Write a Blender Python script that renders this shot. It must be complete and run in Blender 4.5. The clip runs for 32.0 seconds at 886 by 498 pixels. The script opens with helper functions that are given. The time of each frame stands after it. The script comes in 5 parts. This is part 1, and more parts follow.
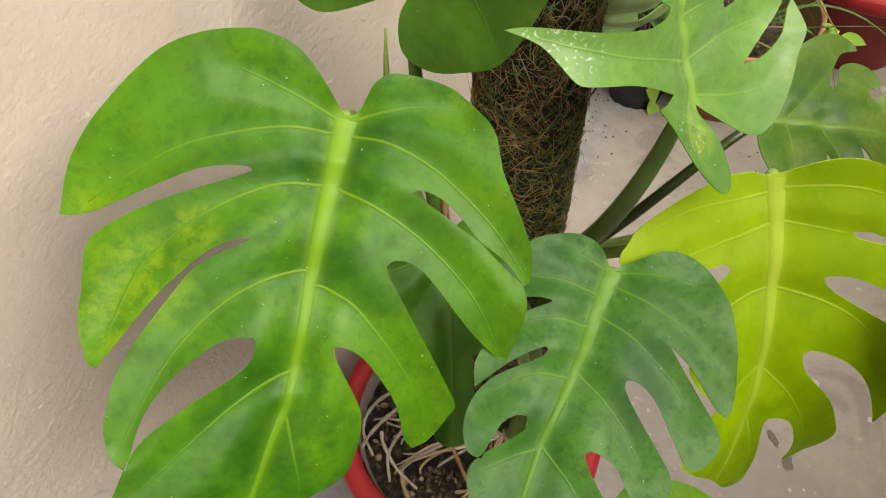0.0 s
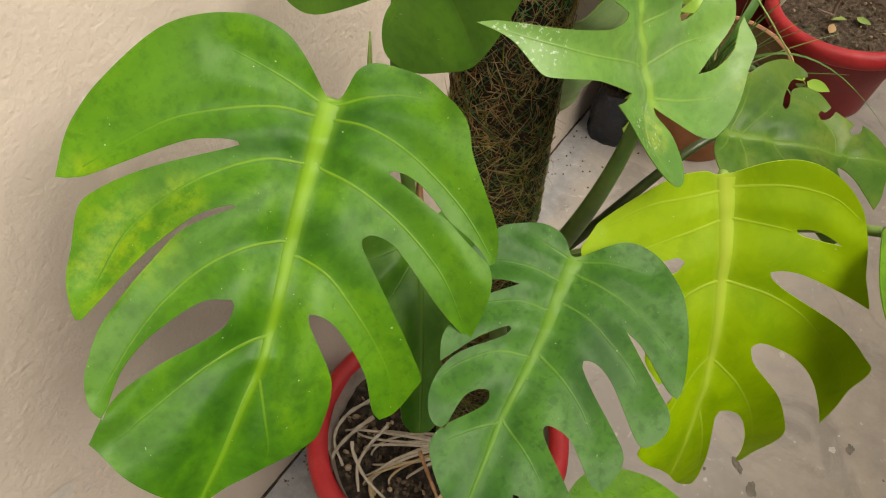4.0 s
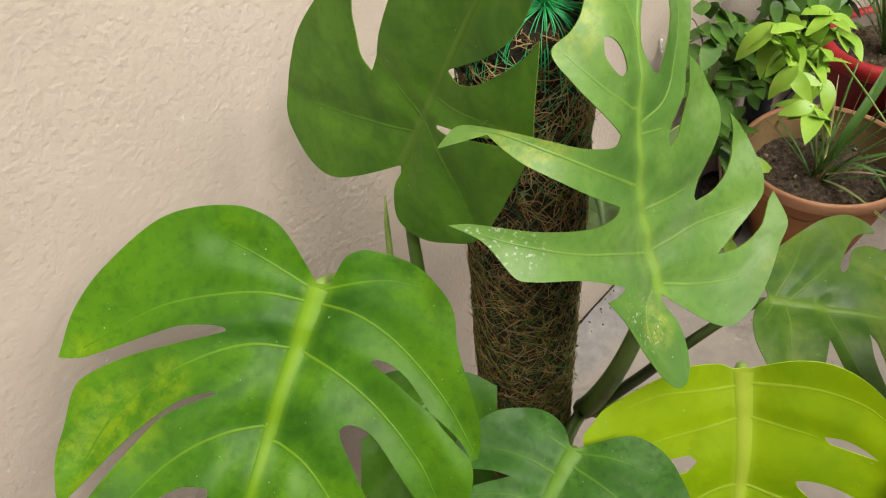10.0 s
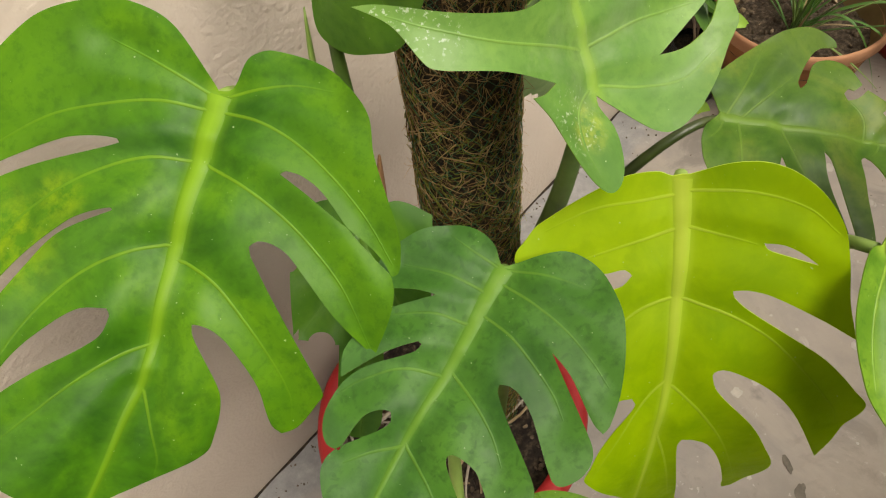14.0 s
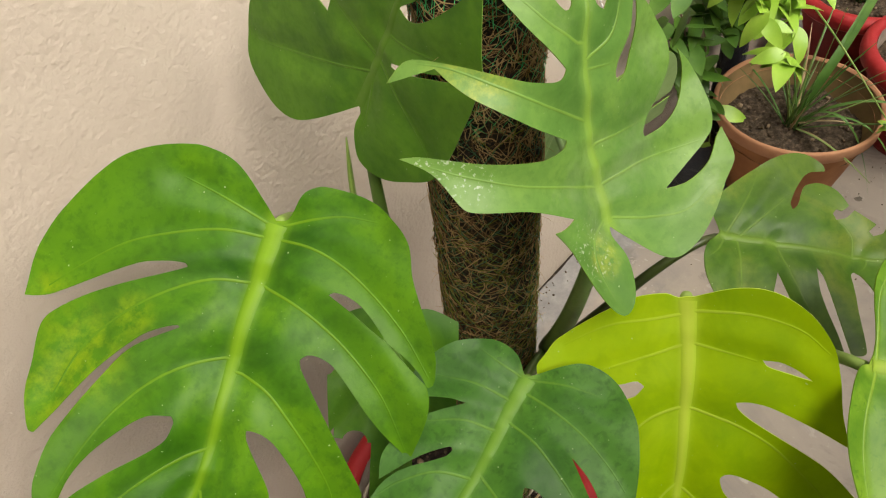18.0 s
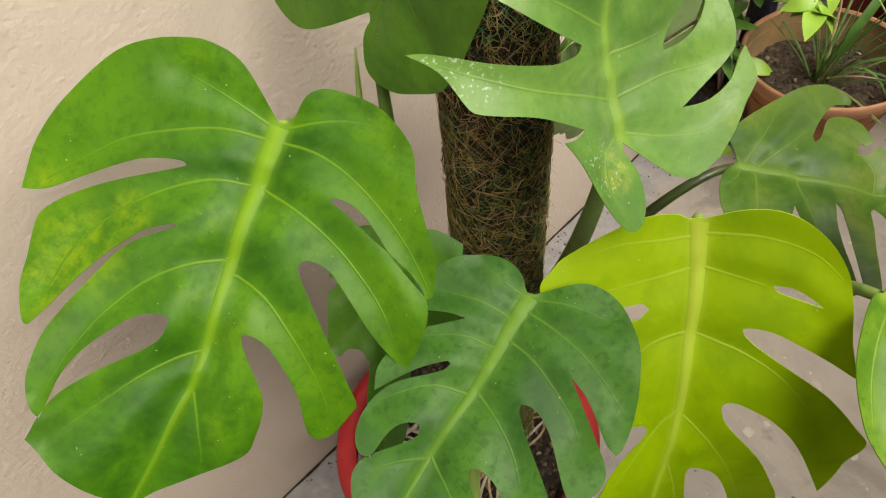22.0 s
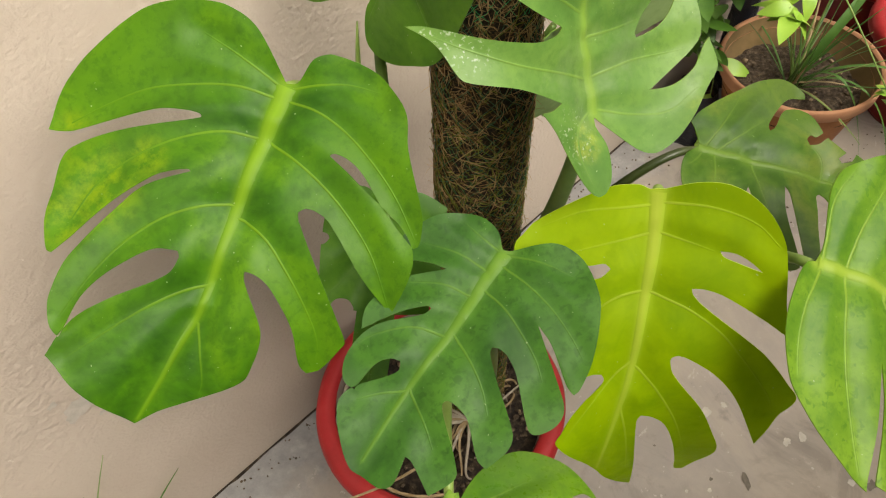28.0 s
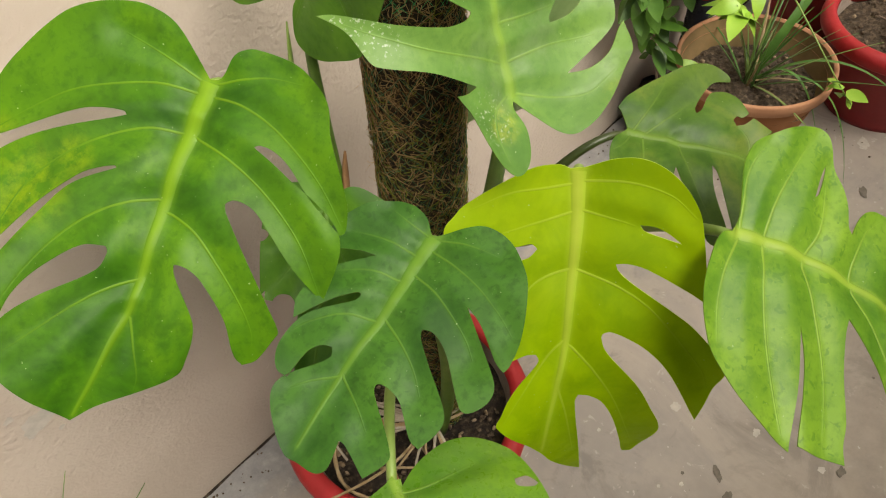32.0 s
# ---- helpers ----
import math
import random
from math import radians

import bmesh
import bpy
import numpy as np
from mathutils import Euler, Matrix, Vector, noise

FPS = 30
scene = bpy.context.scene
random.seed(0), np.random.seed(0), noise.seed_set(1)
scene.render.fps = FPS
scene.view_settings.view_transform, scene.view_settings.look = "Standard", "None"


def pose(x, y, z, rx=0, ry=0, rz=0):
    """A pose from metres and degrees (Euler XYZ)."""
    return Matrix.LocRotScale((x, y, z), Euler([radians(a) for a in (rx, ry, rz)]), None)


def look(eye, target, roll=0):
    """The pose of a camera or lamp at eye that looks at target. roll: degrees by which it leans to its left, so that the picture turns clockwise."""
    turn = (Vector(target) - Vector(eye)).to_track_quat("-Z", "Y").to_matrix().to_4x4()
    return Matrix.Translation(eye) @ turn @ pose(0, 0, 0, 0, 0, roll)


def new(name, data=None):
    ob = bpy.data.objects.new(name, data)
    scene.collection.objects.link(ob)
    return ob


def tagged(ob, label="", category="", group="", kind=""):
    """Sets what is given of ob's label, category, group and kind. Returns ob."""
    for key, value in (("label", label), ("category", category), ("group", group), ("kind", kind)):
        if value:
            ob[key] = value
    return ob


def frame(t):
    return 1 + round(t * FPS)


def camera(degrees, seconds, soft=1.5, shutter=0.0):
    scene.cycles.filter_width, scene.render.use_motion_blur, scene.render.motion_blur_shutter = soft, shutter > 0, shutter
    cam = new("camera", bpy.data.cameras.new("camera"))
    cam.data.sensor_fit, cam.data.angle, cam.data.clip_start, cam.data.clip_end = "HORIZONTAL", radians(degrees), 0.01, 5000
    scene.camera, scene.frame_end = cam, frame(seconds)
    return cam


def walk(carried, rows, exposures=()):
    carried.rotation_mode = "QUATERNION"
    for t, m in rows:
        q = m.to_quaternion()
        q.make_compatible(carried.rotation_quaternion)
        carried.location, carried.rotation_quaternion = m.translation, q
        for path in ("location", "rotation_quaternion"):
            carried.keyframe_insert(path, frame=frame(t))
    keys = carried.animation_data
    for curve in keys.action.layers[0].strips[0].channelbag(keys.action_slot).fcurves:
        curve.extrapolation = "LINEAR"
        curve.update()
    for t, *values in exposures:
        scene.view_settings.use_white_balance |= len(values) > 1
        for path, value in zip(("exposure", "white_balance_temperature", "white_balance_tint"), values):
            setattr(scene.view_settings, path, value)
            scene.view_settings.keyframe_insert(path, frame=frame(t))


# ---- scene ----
cam = camera(62.0, 32.0, soft=1.1)

PATH = [
    (0, (-0.105, -0.412, 1.297), (0.828, 0.289, -0.328), -4.4),
    (0.5, (-0.068, -0.441, 1.346), (0.943, 0.234, -0.242), -5.9),
    (1, (-0.055, -0.449, 1.383), (1.082, 0.226, -0.117), -5.8),
    (1.4, (-0.073, -0.442, 1.407), (1.133, 0.272, -0.02), -6.7),
    (2, (-0.091, -0.448, 1.375), (0.967, 0.321, -0.137), -8.0),
    (2.5, (-0.121, -0.447, 1.357), (0.901, 0.328, -0.177), -6.4),
    (4.5, (-0.149, -0.454, 1.275), (0.9, 0.24, -0.28), 0.7),
    (5, (-0.118, -0.484, 1.258), (0.903, 0.168, -0.334), 1.2),
    (5.3, (-0.112, -0.499, 1.241), (0.797, 0.115, -0.431), 1.3),
    (5.6, (-0.115, -0.523, 1.218), (0.745, 0.088, -0.481), 0.5),
    (6, (-0.061, -0.547, 1.226), (0.794, 0.08, -0.469), -3.8),
    (6.5, (0.058, -0.597, 1.266), (0.974, 0.106, -0.367), -11.0),
    (6.7, (0.068, -0.611, 1.295), (1.022, 0.07, -0.325), -10.8),
    (7, (0.077, -0.618, 1.289), (1.089, 0.143, -0.26), -10.7),
    (7.3, (0.074, -0.584, 1.291), (1.124, 0.177, -0.231), -10.4),
    (7.5, (0.08, -0.556, 1.298), (1.136, 0.208, -0.219), -8.7),
    (8, (0.092, -0.533, 1.335), (1.17, 0.257, -0.153), -8.8),
    (8.5, (0.089, -0.516, 1.36), (1.153, 0.369, -0.084), -10.3),
    (8.7, (0.086, -0.508, 1.384), (1.15, 0.362, -0.069), -10.8),
    (9, (0.088, -0.517, 1.385), (1.148, 0.446, -0.012), -11.7),
    (9.4, (0.074, -0.512, 1.397), (1.125, 0.455, -0.004), -12.1),
    (10, (-0.022, -0.484, 1.343), (0.903, 0.564, -0.088), -9.1),
    (10.5, (-0.073, -0.453, 1.33), (0.733, 0.625, -0.15), -9.5),
    (11, (-0.081, -0.449, 1.317), (0.712, 0.587, -0.199), -8.6),
    (11.5, (-0.081, -0.461, 1.311), (0.677, 0.564, -0.23), -9.1),
    (12, (-0.071, -0.482, 1.294), (0.686, 0.503, -0.273), -9.0),
    (12.5, (-0.061, -0.497, 1.287), (0.702, 0.457, -0.296), -9.1),
    (13, (-0.046, -0.504, 1.286), (0.74, 0.438, -0.293), -9.2),
    (13.5, (-0.026, -0.51, 1.278), (0.759, 0.4, -0.32), -9.7),
    (14, (-0.011, -0.523, 1.27), (0.761, 0.362, -0.349), -10.4),
    (14.5, (-0.002, -0.551, 1.269), (0.774, 0.348, -0.34), -11.3),
    (16.5, (-0.045, -0.535, 1.3), (0.795, 0.377, -0.269), -8.3),
    (17, (-0.044, -0.528, 1.321), (0.817, 0.438, -0.205), -8.4),
    (17.5, (-0.037, -0.527, 1.333), (0.82, 0.462, -0.179), -9.3),
    (18, (-0.024, -0.518, 1.34), (0.856, 0.459, -0.167), -9.3),
    (18.5, (-0.015, -0.514, 1.358), (0.891, 0.472, -0.127), -10.0),
    (19, (-0.013, -0.518, 1.376), (0.925, 0.505, -0.064), -10.2),
    (19.5, (-0.024, -0.519, 1.362), (0.895, 0.498, -0.094), -9.6),
    (20, (-0.033, -0.518, 1.343), (0.84, 0.502, -0.139), -8.7),
    (20.5, (-0.04, -0.516, 1.324), (0.792, 0.476, -0.2), -8.4),
    (21, (-0.032, -0.517, 1.316), (0.741, 0.454, -0.252), -9.3),
    (21.5, (-0.037, -0.525, 1.304), (0.746, 0.446, -0.259), -9.2),
    (22, (-0.035, -0.534, 1.305), (0.753, 0.422, -0.265), -8.9),
    (22.5, (-0.045, -0.541, 1.287), (0.763, 0.393, -0.287), -8.3),
    (23, (-0.049, -0.543, 1.292), (0.725, 0.411, -0.286), -10.2),
    (23.5, (-0.043, -0.544, 1.297), (0.729, 0.402, -0.287), -12.0),
    (24, (-0.045, -0.537, 1.307), (0.732, 0.41, -0.274), -11.3),
    (24.5, (-0.054, -0.536, 1.321), (0.717, 0.407, -0.265), -10.5),
    (25, (-0.067, -0.536, 1.335), (0.676, 0.44, -0.244), -10.7),
    (25.5, (-0.087, -0.539, 1.338), (0.712, 0.341, -0.271), -3.7),
    (27.5, (-0.082, -0.578, 1.334), (0.767, 0.366, -0.211), -4.3),
    (28, (-0.078, -0.575, 1.336), (0.731, 0.331, -0.253), -4.3),
    (28.5, (-0.081, -0.58, 1.35), (0.803, 0.397, -0.154), -4.0),
    (29, (-0.071, -0.592, 1.35), (0.89, 0.397, -0.098), -1.9),
    (29.5, (-0.072, -0.598, 1.344), (0.825, 0.35, -0.171), -3.8),
    (30, (-0.079, -0.596, 1.337), (0.736, 0.313, -0.247), -5.3),
    (30.5, (-0.077, -0.593, 1.342), (0.71, 0.356, -0.233), -6.9),
    (31, (-0.076, -0.594, 1.343), (0.733, 0.39, -0.199), -6.9),
    (31.5, (-0.056, -0.616, 1.34), (0.826, 0.348, -0.174), -6.1),
    (32, (-0.064, -0.634, 1.323), (0.795, 0.287, -0.231), -5.7),
]
walk(cam, [(t, look(eye, target, roll)) for t, eye, target, roll in PATH],
     exposures=[(0, 0.84, 6650, 10), (2, 0.68, 6500, 10), (4.5, 0.82, 6850, 10), (5.6, 1.1, 6850, 10), (6.6, 1.0, 6950, 10), (7.6, 0.84, 6850, 10), (9, 0.62, 6500, 10), (11, 0.6, 6550, 10), (13, 0.78, 6850, 10), (18, 0.66, 6800, 10), (20, 0.66, 6700, 10), (22, 0.72, 6800, 10), (25, 0.76, 6850, 10), (32, 0.76, 6850, 10)])

# ---------------------------------------------------------------- light
world = bpy.data.worlds.new("sky")
scene.world = world
world.use_nodes = True
sky = world.node_tree.nodes.new("ShaderNodeTexSky")
sky.sky_type = "NISHITA"
sky.sun_disc = False
sky.sun_elevation = radians(47)
sky.sun_rotation = radians(179)
sky.dust_density = 6.0
sky.ozone_density = 0.3
grey = world.node_tree.nodes.new("ShaderNodeHueSaturation")
grey.inputs["Saturation"].default_value = 0.15
world.node_tree.nodes["Background"].inputs["Strength"].default_value = 0.074
world.node_tree.links.new(sky.outputs["Color"], grey.inputs["Color"])
world.node_tree.links.new(grey.outputs["Color"], world.node_tree.nodes["Background"].inputs["Color"])

sun = new("sun", bpy.data.lights.new("sun", "SUN"))
sun.data.energy = 3.1
sun.data.angle = radians(48)
sun.data.color = (1.0, 0.94, 0.84)
sun.matrix_world = look((0.22, -2.15, 2.7), (0.2, 0.0, 0.3))


# ---------------------------------------------------------------- materials
def mat(name):
    m = bpy.data.materials.new(name)
    m.use_nodes = True
    nt = m.node_tree
    return m, nt, nt.nodes["Principled BSDF"]


def node(nt, kind, **inputs):
    n = nt.nodes.new(kind)
    for key, value in inputs.items():
        n.inputs[key.replace("_", " ")].default_value = value
    return n


def ramp(nt, fac, stops):
    r = nt.nodes.new("ShaderNodeValToRGB")
    e = r.color_ramp.elements
    while len(e) < len(stops):
        e.new(0.5)
    for el, (p, c) in zip(e, stops):
        el.position, el.color = p, (*c, 1)
    nt.links.new(fac, r.inputs["Fac"])
    return r.outputs["Color"]


def mixed(nt, a, b, fac, kind="MIX"):
    n = nt.nodes.new("ShaderNodeMix")
    n.data_type, n.blend_type = "RGBA", kind
    for sock, v in ((n.inputs[6], a), (n.inputs[7], b), (n.inputs[0], fac)):
        if isinstance(v, (int, float)):
            sock.default_value = v
        elif isinstance(v, tuple):
            sock.default_value = (*v, 1)
        else:
            nt.links.new(v, sock)
    return n.outputs[2]


def grain(nt, scale, detail=6.0, rough=0.6, coord="Object", distort=0.0):
    tc = nt.nodes.new("ShaderNodeTexCoord")
    n = node(nt, "ShaderNodeTexNoise", Scale=scale, Detail=detail, Roughness=rough, Distortion=distort)
    nt.links.new(tc.outputs[coord], n.inputs["Vector"])
    return n.outputs["Fac"]


def relief(nt, bsdf, height, strength, distance):
    b = node(nt, "ShaderNodeBump", Strength=strength, Distance=distance)
    nt.links.new(height, b.inputs["Height"])
    nt.links.new(b.outputs["Normal"], bsdf.inputs["Normal"])


def simple(name, stops, scale, rough=0.8, bump=0.3, dist=0.002, detail=6.0, fine=None):
    m, nt, b = mat(name)
    g = grain(nt, scale, detail)
    nt.links.new(ramp(nt, g, stops), b.inputs["Base Color"])
    b.inputs["Roughness"].default_value = rough
    relief(nt, b, grain(nt, fine or scale * 4, 8), bump, dist)
    return m


def leaf_material(name, dark, mid, light, vein, gloss=0.33, blotch=0.25, dusty=0.0, see_through=0.2, wax=0.2, rib=None, flecks=0.0):
    """Blade: two scales of green with self-shading painted into the broad one, fresher towards the margin, dark flecks,
    a midrib that shades off into it, waxy gloss, light coming through.
    """
    m, nt, b = mat(name)

    def value(name):
        n = nt.nodes.new("ShaderNodeAttribute")
        n.attribute_name = name
        return n.outputs["Fac"]

    def band(src, lo, hi, top):
        n = node(nt, "ShaderNodeMapRange", From_Min=lo, From_Max=hi, To_Min=0.0, To_Max=top)
        nt.links.new(src, n.inputs["Value"])
        return n.outputs["Result"]

    def times(a, c):
        n = nt.nodes.new("ShaderNodeMath")
        n.operation = "MULTIPLY"
        nt.links.new(a, n.inputs[0])
        nt.links.new(c, n.inputs[1])
        return n.outputs[0]

    g1 = grain(nt, 16.0, 5, 0.6, distort=0.6)
    g2 = grain(nt, 130.0, 5, 0.65)
    # range widened at the dark end to paint in shading between the veins
    base = ramp(nt, g1, [(0.34, dark), (0.50, mid), (0.68, light)])
    base = mixed(nt, base, light, band(value("outer"), 0.25, 1.0, 0.55))
    base = mixed(nt, base, dark, band(g2, 0.50, 0.66, blotch))
    if flecks:
        base = mixed(nt, base, dark, band(grain(nt, 135.0, 2, 0.5, distort=0.5), 0.60, 0.67, flecks))
    base = mixed(nt, base, dark, band(grain(nt, 34.0, 4, 0.55), 0.54, 0.66, 0.42))
    base = mixed(nt, base, vein, value("vein"))
    base = mixed(nt, base, rib or vein, value("fade"))
    yellowish = tuple(min(1.0, a * k) for a, k in zip(light, (2.4, 1.45, 1.0)))
    base = mixed(nt, base, yellowish, times(value("patch"), band(grain(nt, 75.0, 6, 0.7), 0.40, 0.62, 0.6)))
    base = mixed(nt, base, (0.62, 0.66, 0.56), times(value("spot"), band(grain(nt, 330.0, 3, 0.6), 0.58, 0.66, 0.6)))
    if dusty:
        base = mixed(nt, base, (0.42, 0.45, 0.33), band(grain(nt, 9.0, 6, 0.7), 0.5, 0.7, dusty))
    # a few pale pin-pricks
    base = mixed(nt, base, (0.45, 0.55, 0.30), band(grain(nt, 420.0, 1, 0.3), 0.80, 0.83, 0.6))
    nt.links.new(base, b.inputs["Base Color"])
    r = node(nt, "ShaderNodeMapRange", From_Min=0.3, From_Max=0.7, To_Min=gloss - 0.06, To_Max=gloss + 0.12)
    nt.links.new(g2, r.inputs["Value"])
    nt.links.new(r.outputs["Result"], b.inputs["Roughness"])
    b.inputs["Specular IOR Level"].default_value = wax
    relief(nt, b, grain(nt, 210.0, 5), 0.16, 0.001)
    tr = nt.nodes.new("ShaderNodeBsdfTranslucent")
    nt.links.new(mixed(nt, base, (1.0, 0.95, 0.25), 0.3, "MULTIPLY"), tr.inputs["Color"])
    mx = nt.nodes.new("ShaderNodeMixShader")
    mx.inputs[0].default_value = see_through
    nt.links.new(b.outputs[0], mx.inputs[1])
    nt.links.new(tr.outputs[0], mx.inputs[2])
    nt.links.new(mx.outputs[0], nt.nodes["Material Output"].inputs["Surface"])
    return m


GREEN = leaf_material("leaf_green", (0.020, 0.085, 0.003), (0.047, 0.152, 0.005), (0.095, 0.236, 0.005), (0.068, 0.192, 0.005), gloss=0.40, blotch=0.35, wax=0.19, rib=(0.19, 0.35, 0.012))
DARK = leaf_material("leaf_dark", (0.019, 0.076, 0.008), (0.040, 0.129, 0.013), (0.065, 0.182, 0.017), (0.065, 0.183, 0.017), gloss=0.40, blotch=0.5, wax=0.20, rib=(0.14, 0.28, 0.026), flecks=0.45)
LIME = leaf_material("leaf_lime", (0.229, 0.391, 0.002), (0.308, 0.482, 0.002), (0.375, 0.546, 0.003), (0.371, 0.557, 0.008), gloss=0.45, blotch=0.1, see_through=0.42, rib=(0.52, 0.64, 0.07))
PALE = leaf_material("leaf_pale", (0.075, 0.183, 0.030), (0.119, 0.256, 0.047), (0.186, 0.340, 0.062), (0.159, 0.303, 0.053), blotch=0.35, dusty=0.25, gloss=0.38, wax=0.34, rib=(0.24, 0.40, 0.055))
DEEP = leaf_material("leaf_deep", (0.047, 0.150, 0.011), (0.081, 0.221, 0.014), (0.127, 0.305, 0.020), (0.111, 0.260, 0.019), gloss=0.42, blotch=0.25, wax=0.3, rib=(0.13, 0.27, 0.03))
DULL = leaf_material("leaf_dull", (0.031, 0.092, 0.007), (0.068, 0.151, 0.012), (0.140, 0.204, 0.023), (0.104, 0.198, 0.017), blotch=0.3, dusty=0.05, gloss=0.38, wax=0.24, rib=(0.15, 0.26, 0.035))
FRESH = leaf_material("leaf_fresh", (0.066, 0.186, 0.011), (0.128, 0.279, 0.018), (0.211, 0.377, 0.029), (0.176, 0.335, 0.027), blotch=0.4, gloss=0.37, wax=0.32, rib=(0.32, 0.46, 0.05), flecks=0.6)
LOW = leaf_material("leaf_low", (0.060, 0.185, 0.010), (0.110, 0.265, 0.016), (0.190, 0.37, 0.022), (0.14, 0.30, 0.022), blotch=0.4, gloss=0.28, wax=0.75, rib=(0.27, 0.44, 0.06), flecks=0.25)
BACKED = leaf_material("leaf_backed", (0.216, 0.364, 0.117), (0.284, 0.448, 0.156), (0.365, 0.532, 0.208), (0.405, 0.588, 0.260), gloss=0.5, blotch=0.1)
EDGE = simple("leaf_edge", [(0.3, (0.13, 0.25, 0.010)), (0.7, (0.19, 0.33, 0.015))], 40, 0.45, 0.1)
EDGE_PALE = simple("leaf_edge_pale", [(0.3, (0.14, 0.27, 0.03)), (0.7, (0.19, 0.33, 0.042))], 40, 0.45, 0.1)
EDGE_LIME = simple("leaf_edge_lime", [(0.3, (0.42, 0.56, 0.03)), (0.7, (0.49, 0.62, 0.05))], 40, 0.45, 0.1)
EDGE_DEEP = simple("leaf_edge_deep", [(0.3, (0.11, 0.22, 0.025)), (0.7, (0.15, 0.28, 0.035))], 40, 0.45, 0.1)
STALK = simple("stalk", [(0.3, (0.06, 0.13, 0.02)), (0.6, (0.11, 0.19, 0.03)), (0.8, (0.17, 0.25, 0.05))], 30, 0.45, 0.15)
STALK_DARK = simple("stalk_dark", [(0.3, (0.020, 0.032, 0.008)), (0.6, (0.038, 0.055, 0.012)), (0.8, (0.07, 0.08, 0.02))], 30, 0.4, 0.15)
STALK_PALE = simple("stalk_pale", [(0.3, (0.17, 0.27, 0.05)), (0.7, (0.25, 0.36, 0.08))], 30, 0.45, 0.15)
SHEATH = simple("dry_sheath", [(0.3, (0.20, 0.09, 0.03)), (0.7, (0.38, 0.22, 0.10))], 60, 0.8, 0.4)
COIR_DARK = simple("coir_dark", [(0.3, (0.006, 0.004, 0.002)), (0.52, (0.026, 0.017, 0.007)), (0.72, (0.11, 0.07, 0.026))], 240, 0.95, 1.0, 0.006)
COIR_TAN = simple("coir_tan", [(0.3, (0.27, 0.15, 0.055)), (0.7, (0.60, 0.41, 0.19))], 50, 0.9, 0.3)
COIR_BROWN = simple("coir_brown", [(0.3, (0.055, 0.030, 0.010)), (0.7, (0.23, 0.125, 0.046))], 50, 0.9, 0.3)
MOSS = simple("moss_fibre", [(0.3, (0.11, 0.12, 0.015)), (0.7, (0.29, 0.30, 0.045))], 50, 0.9, 0.3)
NET = simple("green_net", [(0.3, (0.02, 0.40, 0.11)), (0.7, (0.06, 0.58, 0.18))], 20, 0.4, 0.1)
NET_DARK = simple("green_net_dirty", [(0.3, (0.02, 0.10, 0.03)), (0.7, (0.06, 0.20, 0.06))], 20, 0.5, 0.1)
ROOT = simple("root", [(0.3, (0.26, 0.17, 0.07)), (0.7, (0.48, 0.37, 0.22))], 60, 0.8, 0.3)
ROOT_GREY = simple("root_grey", [(0.3, (0.30, 0.25, 0.18)), (0.7, (0.52, 0.46, 0.37))], 60, 0.8, 0.3)
SOIL = simple("soil", [(0.3, (0.012, 0.008, 0.005)), (0.5, (0.04, 0.027, 0.017)), (0.7, (0.13, 0.09, 0.055))], 90, 0.95, 1.0, 0.010)
SOIL_DRY = simple("soil_dry", [(0.3, (0.035, 0.023, 0.014)), (0.5, (0.10, 0.07, 0.042)), (0.7, (0.24, 0.175, 0.11))], 90, 0.95, 1.0, 0.010)
CLOD = simple("soil_clod", [(0.3, (0.05, 0.034, 0.02)), (0.7, (0.17, 0.12, 0.075))], 70, 0.95, 0.8, 0.003)
# dark tone of the added light-blocking wall, keeps bounce and reflections down
BLOCKER_DARK = simple("blocker_dark", [(0.3, (0.07, 0.06, 0.05)), (0.7, (0.15, 0.13, 0.11))], 3, 0.9, 0.4)
CHIP = simple("bark_chip", [(0.3, (0.16, 0.10, 0.05)), (0.7, (0.42, 0.32, 0.2))], 70, 0.9, 0.5)
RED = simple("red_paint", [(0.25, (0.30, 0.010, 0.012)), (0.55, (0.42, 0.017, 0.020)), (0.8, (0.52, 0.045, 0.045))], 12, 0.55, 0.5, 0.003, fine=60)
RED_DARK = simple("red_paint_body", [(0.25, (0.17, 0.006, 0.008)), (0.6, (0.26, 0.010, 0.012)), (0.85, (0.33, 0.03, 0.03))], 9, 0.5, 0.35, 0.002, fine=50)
GREY_LINING = simple("pot_lining", [(0.3, (0.22, 0.17, 0.13)), (0.6, (0.36, 0.30, 0.25)), (0.8, (0.30, 0.07, 0.06))], 22, 0.9, 0.4)
CLAY = simple("terracotta", [(0.25, (0.20, 0.075, 0.022)), (0.5, (0.31, 0.125, 0.042)), (0.8, (0.42, 0.20, 0.085))], 9, 0.8, 0.35, 0.002, fine=80)
CLAY_RIM = simple("terracotta_rim", [(0.25, (0.34, 0.155, 0.075)), (0.6, (0.46, 0.23, 0.12)), (0.85, (0.52, 0.31, 0.18))], 12, 0.8, 0.3, 0.002, fine=80)
CLAY_IN = simple("terracotta_inside", [(0.25, (0.15, 0.105, 0.04)), (0.6, (0.26, 0.17, 0.07)), (0.85, (0.36, 0.22, 0.1))], 14, 0.9, 0.3)
BAG = simple("black_polythene", [(0.3, (0.006, 0.007, 0.010)), (0.7, (0.02, 0.023, 0.032))], 15, 0.32, 0.8, 0.01, fine=30)
TWIG = simple("twig", [(0.3, (0.14, 0.095, 0.065)), (0.7, (0.30, 0.22, 0.16))], 60, 0.85, 0.5)
